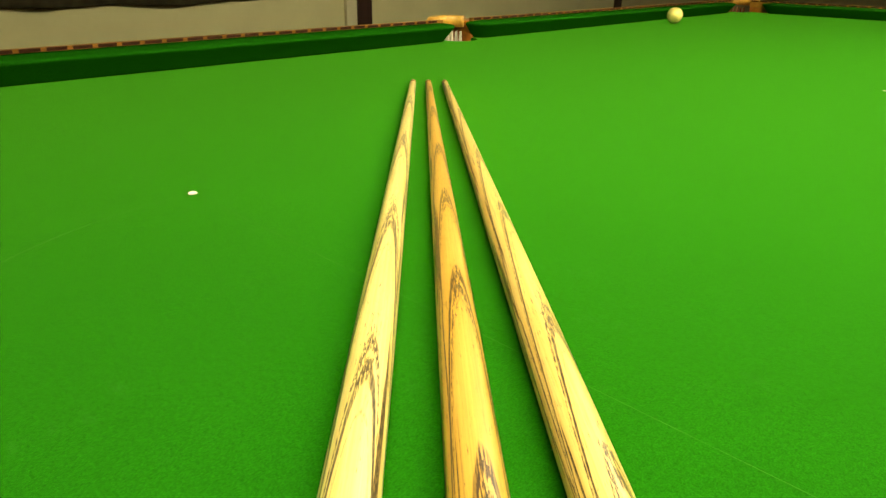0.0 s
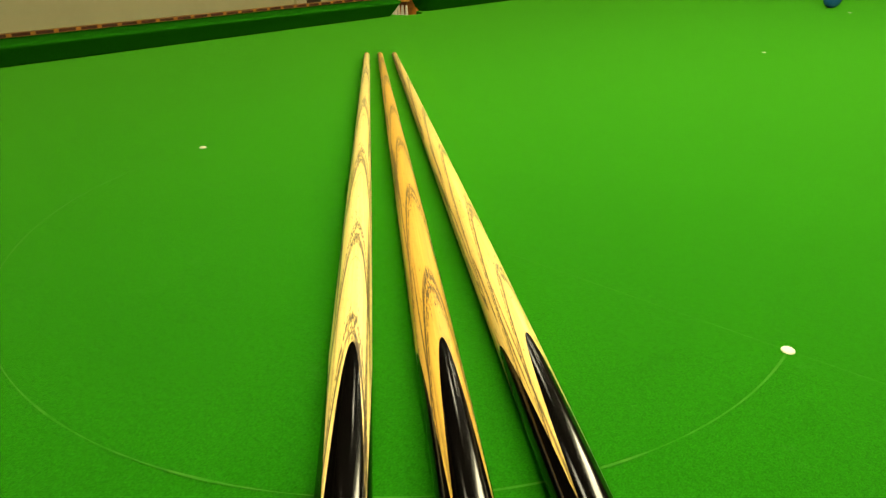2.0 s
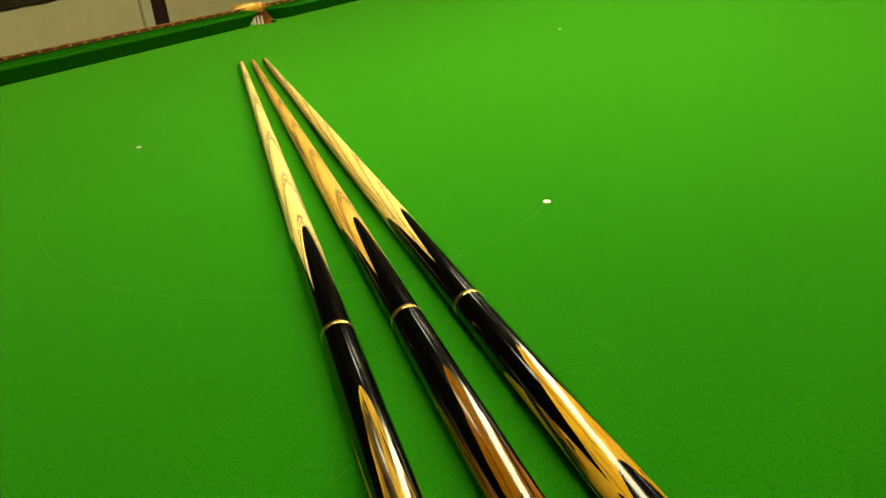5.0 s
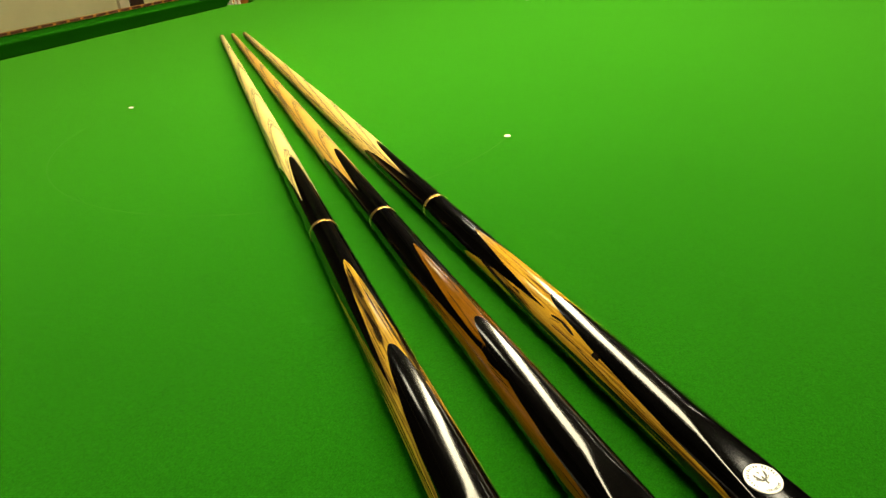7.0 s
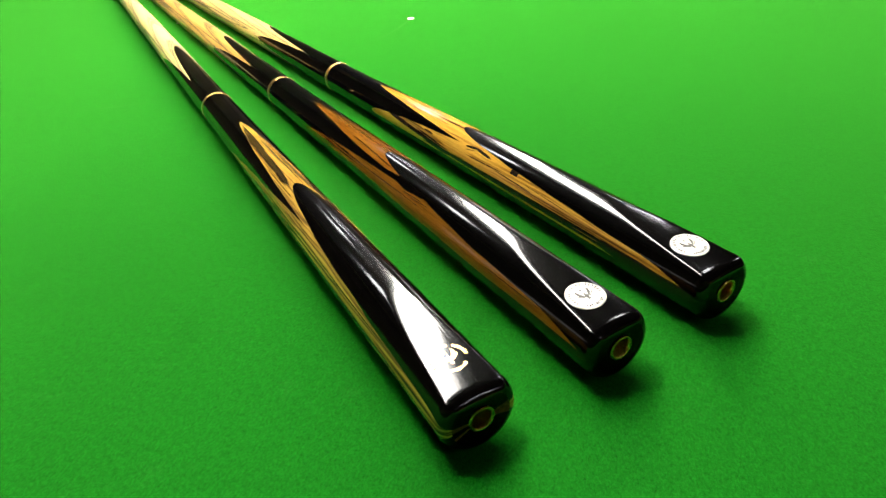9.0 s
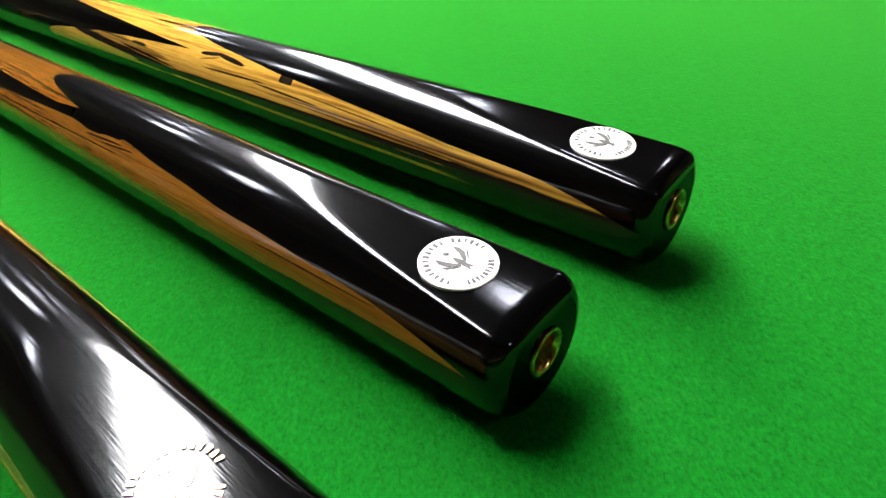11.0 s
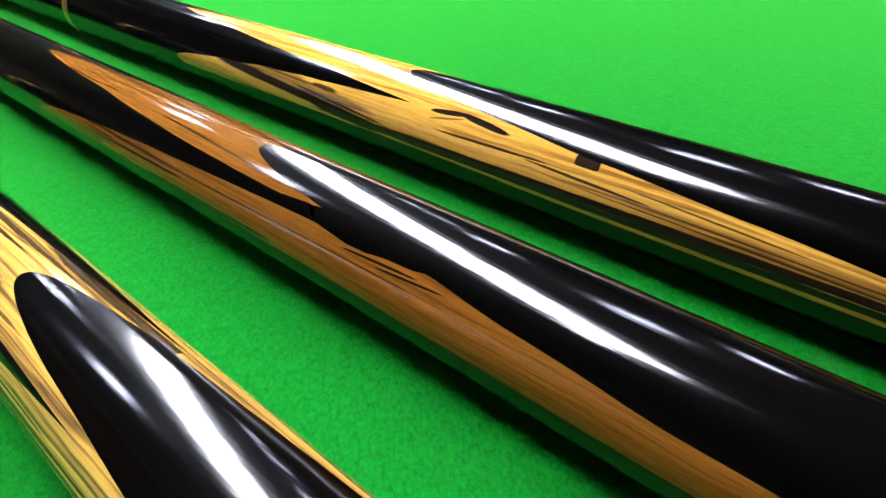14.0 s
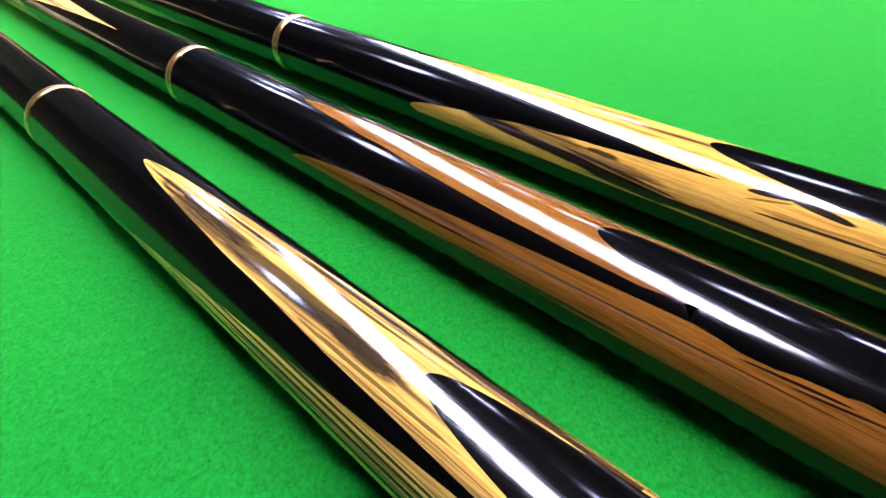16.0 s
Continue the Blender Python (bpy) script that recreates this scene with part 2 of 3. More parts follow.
FIGURED = [
    figured_material("zebra_ebony", [(0.28, (0.020, 0.012, 0.005)), (0.36, (0.10, 0.055, 0.012)), (0.42, (0.30, 0.175, 0.026)), (0.49, (0.42, 0.255, 0.036)),
                                     (0.54, (0.24, 0.135, 0.022)), (0.58, (0.07, 0.040, 0.012)), (0.63, (0.30, 0.175, 0.026)), (0.72, (0.04, 0.022, 0.007))], 2.0, 7.5, 4.8, 0.10,
                     ((0.226, 11, 0.052, 9.0, -60, 0.45, 0.9), (0.252, 3, 0.028, 5.0, 0, 0.6, 0.8), (0.203, 14, 0.016, 5.0, 120, 0.9, 0.9), (0.218, -12, 0.040, 2.6, 60, 0.45, 0.85),
                      (0.195, -24, 0.035, 3.0, 40, 0.6, 0.85), (0.158, -36, 0.028, 7.0, 60, 0.5, 0.95), (0.188, 16, 0.012, 8.0, 0, 0.7, 0.95), (0.185, 28, 0.026, 2.0, 0, 0.5, 0.8), (0.124, -51, 0.020, 6.5, 60, 0.5, 1.0),
                      (0.200, 63, 0.060, 1.8, 0, 0.25, 1.0), (0.180, 69, 0.070, 1.6, 20, 0.25, 1.0), (0.170, 76, 0.080, 2.2, 20, 0.3, 1.0), (0.14, 87, 0.12, 3.0, 0, 0.3, 1.0),
                      (0.06, 91, 0.07, 2.0, 0, 0.2, 1.0), (0.10, 99, 0.10, 2.6, 0, 0.3, 1.0), (0.16, 114, 0.30, 9, 0, 0.15, 1.0), (0.09, 68, 0.05, 1.4, 0, 0.3, 1.0)),
                     (0.016, 0.010, 0.004)),
    figured_material("brown_rosewood", [(0.28, (0.026, 0.0085, 0.0010)), (0.36, (0.076, 0.0280, 0.0024)), (0.44, (0.117, 0.0450, 0.0038)), (0.52, (0.150, 0.0600, 0.0050)),
                                        (0.58, (0.104, 0.0390, 0.0031)), (0.65, (0.165, 0.0680, 0.0060)), (0.78, (0.031, 0.0110, 0.0012))], 9.0, 11.0, 6.0, 0.06,
                     # the long blot at 113 degrees paints shade on the underside
                     ((0.1335, 51.0, 0.0105, 1.3, 260, 0.25, 1.0), (0.126, 52.5, 0.0085, 1.1, 330, 0.25, 1.0), (0.13, 113, 0.45, 25, 0, 0.10, 1.0), (0.010, 91, 0.055, 9, 0, 0.15, 1.0), (0.12, 99, 0.20, 4, 0, 0.3, 0.8),
                      (0.190, 86, 0.030, 3.0, 60, 0.6, 0.9), (0.225, 74, 0.030, 2.2, 100, 0.6, 0.9), (0.165, 63, 0.050, 1.2, 80, 0.5, 0.8), (0.215, -24, 0.060, 3.0, -150, 0.5, 0.9),
                      (0.240, -12, 0.035, 1.6, -150, 0.5, 0.8), (0.190, 22, 0.030, 1.4, -200, 0.5, 0.7), (0.048, 70, 0.020, 1.1, 60, 0.4, 0.9)), (0.010, 0.005, 0.002), 0.5),
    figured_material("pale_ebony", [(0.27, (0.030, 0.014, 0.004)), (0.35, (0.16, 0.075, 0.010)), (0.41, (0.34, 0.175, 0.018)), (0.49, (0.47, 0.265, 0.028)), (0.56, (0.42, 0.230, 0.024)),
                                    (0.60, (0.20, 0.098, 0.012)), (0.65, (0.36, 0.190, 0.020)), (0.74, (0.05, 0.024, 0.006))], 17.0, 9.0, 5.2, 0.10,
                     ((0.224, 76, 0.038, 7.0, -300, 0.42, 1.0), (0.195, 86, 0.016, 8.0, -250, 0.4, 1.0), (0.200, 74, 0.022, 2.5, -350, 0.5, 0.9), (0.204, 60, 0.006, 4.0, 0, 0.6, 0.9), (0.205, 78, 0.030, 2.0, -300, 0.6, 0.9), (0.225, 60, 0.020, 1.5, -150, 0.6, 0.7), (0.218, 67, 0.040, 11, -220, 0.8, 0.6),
                      # long blots at 102.5 and 121 degrees: black figure that also paints underside shade
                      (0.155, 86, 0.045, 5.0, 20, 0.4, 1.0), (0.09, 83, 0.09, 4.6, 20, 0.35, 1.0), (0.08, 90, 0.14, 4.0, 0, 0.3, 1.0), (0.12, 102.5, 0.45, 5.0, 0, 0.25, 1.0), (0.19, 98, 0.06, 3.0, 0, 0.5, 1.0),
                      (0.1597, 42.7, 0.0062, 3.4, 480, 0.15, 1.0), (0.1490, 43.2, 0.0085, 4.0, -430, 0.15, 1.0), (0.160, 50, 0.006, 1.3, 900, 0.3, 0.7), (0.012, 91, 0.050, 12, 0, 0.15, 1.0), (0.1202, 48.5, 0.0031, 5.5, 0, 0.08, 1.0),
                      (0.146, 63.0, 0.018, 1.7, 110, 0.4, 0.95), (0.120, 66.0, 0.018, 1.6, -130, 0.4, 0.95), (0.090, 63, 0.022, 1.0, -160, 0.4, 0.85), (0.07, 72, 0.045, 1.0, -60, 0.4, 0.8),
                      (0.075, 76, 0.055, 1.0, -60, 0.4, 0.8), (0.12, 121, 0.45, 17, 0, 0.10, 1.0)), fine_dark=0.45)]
END_GRAIN = plain("end_grain", (0.085, 0.040, 0.008), 0.8, 0, 0.4, 700, 0.2, spec=0.08)
BRASS = plain("brass", (0.80, 0.47, 0.14), 0.27, 1.0, 0.22, 300, 0.08)
AGED_BRASS = plain("aged_brass", (0.50, 0.29, 0.075), 0.24, 1.0, 0.25, 500, 0.05)
INLAY = plain("inlay_maple", (0.26, 0.125, 0.022), 0.5, 0, 0.2, 60, 0.1, spec=0.15)
INLAY_DARK = plain("inlay_rosewood", (0.030, 0.009, 0.003), 0.5, 0, 0.3, 60, 0.1, spec=0.15)
LEATHER_TIP = plain("tip_leather", (0.48, 0.30, 0.12), 0.8, 0, 0.2, 400)
BADGE_WHITE = plain("badge_ivory", (0.80, 0.76, 0.66), 0.28, 0, 0.06, 250, 0.02, coat=0.8)
INK = plain("badge_ink", (0.06, 0.055, 0.045), 0.4, 0, 0.2, 900)
GOLD = plain("badge_gold", (0.62, 0.42, 0.15), 0.22, 1.0, 0.2, 900)
RAIL = wood_material("mahogany", (0.62, 0.20, 0.025), (0.06, 0.014, 0.003), (12, 40, 12), 0.3, 0.5)
TAN = plain("tan_leather", (0.62, 0.34, 0.055), 0.4, 0, 0.22, 60, 0.2, coat=0.3)
CORD = plain("net_cord", (0.62, 0.58, 0.44), 0.9, 0, 0.15, 500)
BROWN_CORD = plain("brown_cord", (0.30, 0.10, 0.04), 0.8, 0, 0.2, 500)
BALL_YELLOW = plain("ball_cream_yellow", (0.86, 0.74, 0.22), 0.12, 0, 0.03, 60, 0.0, coat=1.0)
BALL_BLUE = plain("ball_blue", (0.012, 0.075, 0.28), 0.12, 0, 0.05, 60, 0.0, coat=1.0)
WALL = plain("beige_wall", (0.56, 0.53, 0.29), 0.9, 0, 0.05, 6, 0.15)
POST = wood_material("dark_post", (0.045, 0.018, 0.010), (0.02, 0.008, 0.005), (40, 40, 4), 0.4, 0.2)
TRIM = plain("pale_trim", (0.56, 0.52, 0.34), 0.7, 0, 0.05, 12)
DRAPE = plain("dark_drape", (0.115, 0.095, 0.048), 0.95, 0, 0.25, 30, 0.4)
FLOOR = plain("carpet", (0.07, 0.045, 0.035), 0.95, 0, 0.3, 120, 0.5)
CEILING = plain("ceiling_paint", (0.03, 0.028, 0.025), 0.9, 0, 0.05, 6)
HOOD = plain("hood_metal", (0.05, 0.06, 0.05), 0.5, 0.0, 0.1, 10)
DIFFUSER = lamp_material("lamp_diffuser", LAMP_COLOUR, LAMP_POWER)
SPOT_GLOW = lamp_material("spot_glow", (1.0, 0.95, 0.85), SPOT_POWER)


# ---- builders ----
def mesh_object(name, verts, faces, material, parent=None, smooth=True, label=""):
    me = bpy.data.meshes.new(name)
    me.from_pydata([tuple(v) for v in verts], [], faces)
    me.materials.append(material)
    if smooth:
        me.polygons.foreach_set("use_smooth", [True] * len(me.polygons))
    me.update()
    ob = new(name, me)
    if parent:
        ob.parent = parent
    if label:
        ob["label"] = label
    return ob


def part(name, bm, material, parent=None, label="", smooth=False):
    me = bpy.data.meshes.new(name)
    bmesh.ops.recalc_face_normals(bm, faces=bm.faces)
    bm.to_mesh(me)
    bm.free()
    me.materials.append(material)
    if smooth:
        me.polygons.foreach_set("use_smooth", [True] * len(me.polygons))
    ob = new(name, me)
    if parent:
        ob.parent = parent
    if label:
        ob["label"] = label
    return ob


def box(lo, hi, bevel=0.0, seg=2):
    bm = bmesh.new()
    bmesh.ops.create_cube(bm, size=1)
    size = [h - l for l, h in zip(lo, hi)]
    mid = [(h + l) / 2 for l, h in zip(lo, hi)]
    bmesh.ops.scale(bm, vec=size, verts=bm.verts)
    bmesh.ops.translate(bm, vec=mid, verts=bm.verts)
    if bevel:
        bmesh.ops.bevel(bm, geom=bm.edges[:], offset=bevel, segments=seg, affect="EDGES", profile=0.6)
    return bm


def lathe(profile, seg=48, axis="Z"):
    """A turned solid from (radius, height) pairs, closed where a radius is zero."""
    bm = bmesh.new()
    rings = []
    for r, h in profile:
        if r < 1e-6:
            rings.append([bm.verts.new((0, 0, h))])
        else:
            rings.append([bm.verts.new((r * math.cos(2 * math.pi * i / seg), r * math.sin(2 * math.pi * i / seg), h)) for i in range(seg)])
    for a, b in zip(rings, rings[1:]):
        for i in range(seg):
            j = (i + 1) % seg
            if len(a) == 1 and len(b) > 1:
                bm.faces.new((a[0], b[i], b[j]))
            elif len(b) == 1 and len(a) > 1:
                bm.faces.new((a[i], a[j], b[0]))
            elif len(a) > 1:
                bm.faces.new((a[i], a[j], b[j], b[i]))
    if axis == "X":
        bmesh.ops.rotate(bm, matrix=Matrix.Rotation(radians(90), 3, "Y"), verts=bm.verts)
    return bm


# ---- the room: floor, walls, ceiling ----
X0, X1, Y0, Y1, Z0, Z1 = -2.2, 4.2, -3.6, 7.4, -0.86, 1.85
for name, lo, hi, material in (
        ("floor", (X0 - 0.1, Y0 - 0.1, Z0 - 0.1), (X1 + 0.1, Y1 + 0.1, Z0), FLOOR),
        ("ceiling", (X0 - 0.1, Y0 - 0.1, Z1), (X1 + 0.1, Y1 + 0.1, Z1 + 0.1), CEILING),
        ("wall_west", (X0 - 0.1, Y0, Z0), (X0, Y1, Z1), WALL),
        ("wall_east", (X1, Y0, Z0), (X1 + 0.1, Y1, Z1), WALL),
        ("wall_north", (X0 - 0.1, Y1, Z0), (X1 + 0.1, Y1 + 0.1, Z1), WALL),
        ("wall_south", (X0 - 0.1, Y0 - 0.1, Z0), (X1 + 0.1, Y0, Z1), WALL)):
    ob = part(name, box(lo, hi), material)
    tagged(ob, {"floor": "dark brown carpeted floor", "ceiling": "dim painted ceiling"}.get(name, "plain beige painted wall of the room"),
           name.split("_")[0], kind="structure")

post = part("wall_post", box((X0, 1.756, Z0), (X0 + 0.014, 1.842, Z1), 0.003), POST)
tagged(post, "dark brown wooden post against the beige wall", "post", "wall posts")
tagged(copy_thing(post, pose(0, 2.28, 0)), "dark brown wooden post against the beige wall", "post", "wall posts")
strip = part("trim", box((X0, 1.69, Z0), (X0 + 0.02, 1.748, Z1), 0.003), TRIM)
tagged(strip, "pale trim strip beside the dark post", "trim", kind="structure")


def drape():
    """A dark cloth along the upper wall with an uneven lower hem."""
    bm = bmesh.new()
    rows = []
    count = 90
    for i in range(count + 1):
        y = -1.6 + 3.25 * i / count
        hem = 0.026 + 0.006 * math.sin(y * 5.2 + 0.6) + 0.004 * math.sin(y * 11) - 0.09 * max(0, 0.42 - y) ** 1.4
        if y > 1.2:
            hem += 0.12 * (y - 1.2) ** 1.2
        fold = 0.012 * math.sin(y * 16) + 0.006 * math.sin(y * 41 + 1)
        rows.append([bm.verts.new((X0 + 0.03 + fold * k, y, z)) for k, z in ((1, hem), (0.9, hem + 0.2), (0.6, 0.9), (0.3, 1.7))])
    for a, b in zip(rows, rows[1:]):
        for k in range(3):
            bm.faces.new((a[k], b[k], b[k + 1], a[k + 1]))
    bmesh.ops.solidify(bm, geom=bm.faces[:], thickness=0.006)
    ob = part("wall_drape", bm, DRAPE, smooth=True)
    tagged(ob, "dark brown cloth drape hung along the upper wall", "drape")


drape()


# ---- the table ----
HX, YB, YT = 0.889, -0.737, 2.832      # cushion noses: half width, baulk end, top end
YM = (YB + YT) / 2
BACK = 0.052                            # depth of a cushion
RAIL_W = 0.075

table = new("snooker_table")
tagged(table, "full-size snooker table with green cloth and mahogany rails", "snooker table")


def bed():
    """The slate's cloth, with round bites where the pockets are."""
    ex, e0, e1 = HX + BACK, YB - BACK, YT + BACK
    pts = []

    def bite(cx, cy, r, a0, a1, n=18):
        for i in range(n + 1):
            a = radians(a0 + (a1 - a0) * i / n)
            pts.append((cx + r * math.cos(a), cy + r * math.sin(a)))
    rc, rm = 0.062, 0.05
    bite(-ex, e0, rc, 90, 0)
    bite(ex, e0, rc, 180, 90)
    bite(ex, YM, rm, 270, 90)
    bite(ex, e1, rc, 270, 180)
    bite(-ex, e1, rc, 0, -90)
    bite(-ex, YM, rm, 90, -90)
    bm = bmesh.new()
    face = bm.faces.new([bm.verts.new((x, y, 0)) for x, y in pts])
    out = bmesh.ops.extrude_face_region(bm, geom=[face])
    bmesh.ops.translate(bm, vec=(0, 0, -0.045), verts=[v for v in out["geom"] if isinstance(v, bmesh.types.BMVert)])
    bmesh.ops.triangulate(bm, faces=[f for f in bm.faces if len(f.verts) > 4])
    return part("bed_cloth", bm, CLOTH, table, "green wool cloth over the slate bed")


bed()

PROFILE = [(0.028, 0.0), (0.026, 0.003), (0.005, 0.0285), (0.001, 0.0325), (0.0, 0.0345), (0.001, 0.0368), (0.005, 0.0385), (0.016, 0.0398),
           (0.034, 0.0412), (BACK, 0.042), (BACK, 0.0)]


def cushion(a, b, out, jaw=0.058):
    """A cloth-covered cushion whose nose runs from a to b; out points away from the playing field. Its ends curl into the pockets."""
    a, b, out = Vector(a), Vector(b), Vector(out)
    d = (b - a).normalized()
    path = []
    for i in range(11):
        t = radians(90 * (1 - i / 10))
        path.append((a + d * jaw * (1 - math.sin(t)) + out * jaw * (1 - math.cos(t)), out * math.cos(t) + d * math.sin(t)))
    for i in range(1, 24):
        path.append((a + d * jaw + (b - a - 2 * jaw * d) * i / 24, out))
    for i in range(11):
        t = radians(90 * i / 10)
        path.append((b - d * jaw * (1 - math.sin(t)) + out * jaw * (1 - math.cos(t)), out * math.cos(t) - d * math.sin(t)))
    verts, faces = [], []
    k = len(PROFILE)
    for p, o in path:
        for depth, z in PROFILE:
            q = p + o * depth
            verts.append((q.x, q.y, z))
    for i in range(len(path) - 1):
        for j in range(k):
            faces.append((i * k + j, i * k + (j + 1) % k, (i + 1) * k + (j + 1) % k, (i + 1) * k + j))
    faces.append(tuple(range(k)))
    faces.append(tuple((len(path) - 1) * k + j for j in reversed(range(k))))
    return mesh_object("cushion", verts, faces, CUSHION_CLOTH, table, True, "green cloth cushion with an undercut face")


GM, GC = 0.034, 0.055     # from a pocket's middle to the end of the nose line, at the middles and at the corners
for side in (-1, 1):
    cushion((side * HX, YB + GC, 0), (side * HX, YM - GM, 0), (side, 0, 0))
    cushion((side * HX, YM + GM, 0), (side * HX, YT - GC, 0), (side, 0, 0))
cushion((-HX + GC, YT, 0), (HX - GC, YT, 0), (0, 1, 0))
cushion((-HX + GC, YB, 0), (HX - GC, YB, 0), (0, -1, 0))


def rails():
    x0, x1 = HX + BACK + 0.002, HX + BACK + RAIL_W
    e0, e1 = YB - BACK - 0.002, YT + BACK + 0.002
    cut, cm = 0.055, 0.055
    blocks = {}

    def rail(lo, hi, axis, inner):
        """A rail with a pale moulding along its inner edge, in which a row of dark blocks is inlaid."""
        ob = part("rail", box((lo[0], lo[1], -0.12), (hi[0], hi[1], 0.0400), 0.007, 3), RAIL, table, "polished mahogany rail")
        across = 1 - axis
        face = lo[across] if inner > 0 else hi[across]
        a, b = [lo[0], lo[1], 0.020], [hi[0], hi[1], 0.0482]
        a[across], b[across] = sorted((face - 0.001 * inner, face + 0.011 * inner))
        part("moulding", box(a, b, 0.0008, 1), INLAY, ob, "pale moulding with inlaid blocks")
        if axis not in blocks:
            half = [0.0006, 0.0006, 0.0027]
            half[axis] = 0.0148
            bm = box([-c for c in half], half)
            me = bpy.data.meshes.new("inlay_block")
            bm.to_mesh(me)
            bm.free()
            me.materials.append(INLAY_DARK)
            blocks[axis] = me
        count = int((hi[axis] - lo[axis]) / 0.038)
        for i in range(count):
            at = [0, 0, 0.0452]
            at[across] = face - 0.0008 * inner
            at[axis] = lo[axis] + 0.019 + 0.038 * i
            block = new("inlay_block", blocks[axis])
            block.parent = ob
            block.location = at

    for side in (-1, 1):
        for lo, hi in ((e0 + cut, YM - cm), (YM + cm, e1 - cut)):
            xs = sorted((side * x0, side * x1))
            rail((xs[0], lo), (xs[1], hi), 1, side)
    for lo, hi, inner in ((e0 - RAIL_W, e0, -1), (e1, e1 + RAIL_W, 1)):
        rail((-x0 + cut, lo), (x0 - cut, hi), 0, inner)
    part("frame", box((-HX - BACK + 0.06, YB + 0.02, -0.22), (HX + BACK - 0.06, YT - 0.02, -0.047), 0.006), RAIL, table, "mahogany under-frame of the table")
    for x in (-0.78, 0.78):
        for y in (YB + 0.12, YB + 1.25, YT - 1.25, YT - 0.12):
            bm = lathe([(0, Z0), (0.06, Z0), (0.065, Z0 + 0.03), (0.045, Z0 + 0.07), (0.075, Z0 + 0.3), (0.07, Z0 + 0.42), (0.05, Z0 + 0.46),
                        (0.08, Z0 + 0.5), (0.08, -0.22), (0, -0.22)], 20)
            bmesh.ops.translate(bm, vec=(x, y, 0), verts=bm.verts)
            part("leg", bm, RAIL, table, "turned mahogany leg", True)


rails()


def pocket(x, y, face, reach, cord, half=100):
    """A leather-lined pocket: a curved back plate that tops the rail, and a cord net below. face: the angle to the field."""
    holder = new("pocket")
    holder.parent = table
    bm = bmesh.new()
    n = 26
    rings = []
    for r, z in ((reach, 0.024), (reach, 0.048), (reach + 0.004, 0.0525), (reach + 0.026, 0.0515), (reach + 0.031, 0.046), (reach + 0.031, 0.024)):
        ring = []
        for i in range(n + 1):
            a = radians(face + 180 - half + 2 * half * i / n)
            ring.append(bm.verts.new((x + r * math.cos(a), y + r * math.sin(a), z)))
        rings.append(ring)
    for k in range(len(rings)):
        p, q = rings[k], rings[(k + 1) % len(rings)]
        for i in range(n):
            bm.faces.new((p[i], p[i + 1], q[i + 1], q[i]))
    for i in (0, n):
        bm.faces.new([ring[i] for ring in rings])
    part("back_plate", bm, TAN, holder, "tan leather covered pocket plate", True)
    verts, faces = [], []

    def strand(points, w=0.0038):
        base = len(verts)
        for p in points:
            for k in range(5):
                a = 2 * math.pi * k / 5
                verts.append((p[0] + w * math.cos(a) * 0.8, p[1] + w * math.sin(a) * 0.8, p[2] + 0.3 * w * math.sin(a)))
        for i in range(len(points) - 1):
            for k in range(5):
                m = (k + 1) % 5
                faces.append((base + i * 5 + k, base + i * 5 + m, base + i * 5 + 5 + m, base + i * 5 + 5 + k))
    for i in range(9):
        for lean in (-16, 16):
            pts = []
            for j in range(9):
                f = j / 8
                a = radians(face + 180 - 60 + 15 * i + lean * f)
                r = (reach - 0.003) * (1 - 0.55 * f ** 2.2)
                pts.append((x + r * math.cos(a), y + r * math.sin(a), 0.014 - 0.15 * f))
            strand(pts)
    mesh_object("net", verts, faces, cord, holder, True, "knotted cord net")


pocket(-HX - BACK - 0.004, YM, 0, 0.046, CORD, 64)
pocket(HX + BACK + 0.004, YM, 180, 0.046, CORD, 64)
for sx in (-1, 1):
    for yy, sy in ((YB - BACK, -1), (YT + BACK, 1)):
        pocket(sx * (HX + BACK), yy, math.degrees(math.atan2(-sy, -sx)), 0.056, BROWN_CORD, 115)


# ---- marks on the cloth ----
def ribbon(points, w, z):
    verts, faces = [], []
    for i, p in enumerate(points):
        a, b = points[max(0, i - 1)], points[min(len(points) - 1, i + 1)]
        d = Vector((b[0] - a[0], b[1] - a[1])).normalized()
        ww = w * (0.55 + 0.45 * noise.noise(Vector((p[0] * 30, p[1] * 30, 0))))
        for s in (-1, 1):
            verts.append((p[0] - d.y * s * ww / 2, p[1] + d.x * s * ww / 2, z))
    for i in range(len(points) - 1):
        faces.append((2 * i, 2 * i + 1, 2 * i + 3, 2 * i + 2))
    return verts, faces


LINE = Nodes("faint_chalk_line")
wear = LINE.noise(LINE.coords(), 22, 4, 0.7)
LINE.set(color=LINE.mix(LINE.ramp(wear, [(0.38, 0.04), (0.74, 0.5)]), (0.0090, 0.108, 0.0062), (0.10, 0.24, 0.045)), rough=1.0, spec=0.0, sheen=1.0, sheen_rough=0.36, sheen_tint=(0.26, 1.0, 0.11))
v, f = ribbon([(0.292 * math.cos(a), -0.292 * math.sin(a)) for a in np.linspace(0, math.pi, 161)], 0.0018, 0.0004)
mesh_object("d_line", v, f, LINE.mat, table, False, "faint chalk half circle on the cloth")
v, f = ribbon([(x, 0) for x in np.linspace(-HX + 0.01, HX - 0.01, 161)], 0.0008, 0.0004)
mesh_object("baulk_line", v, f, LINE.mat, table, False, "faint straight chalk line on the cloth")
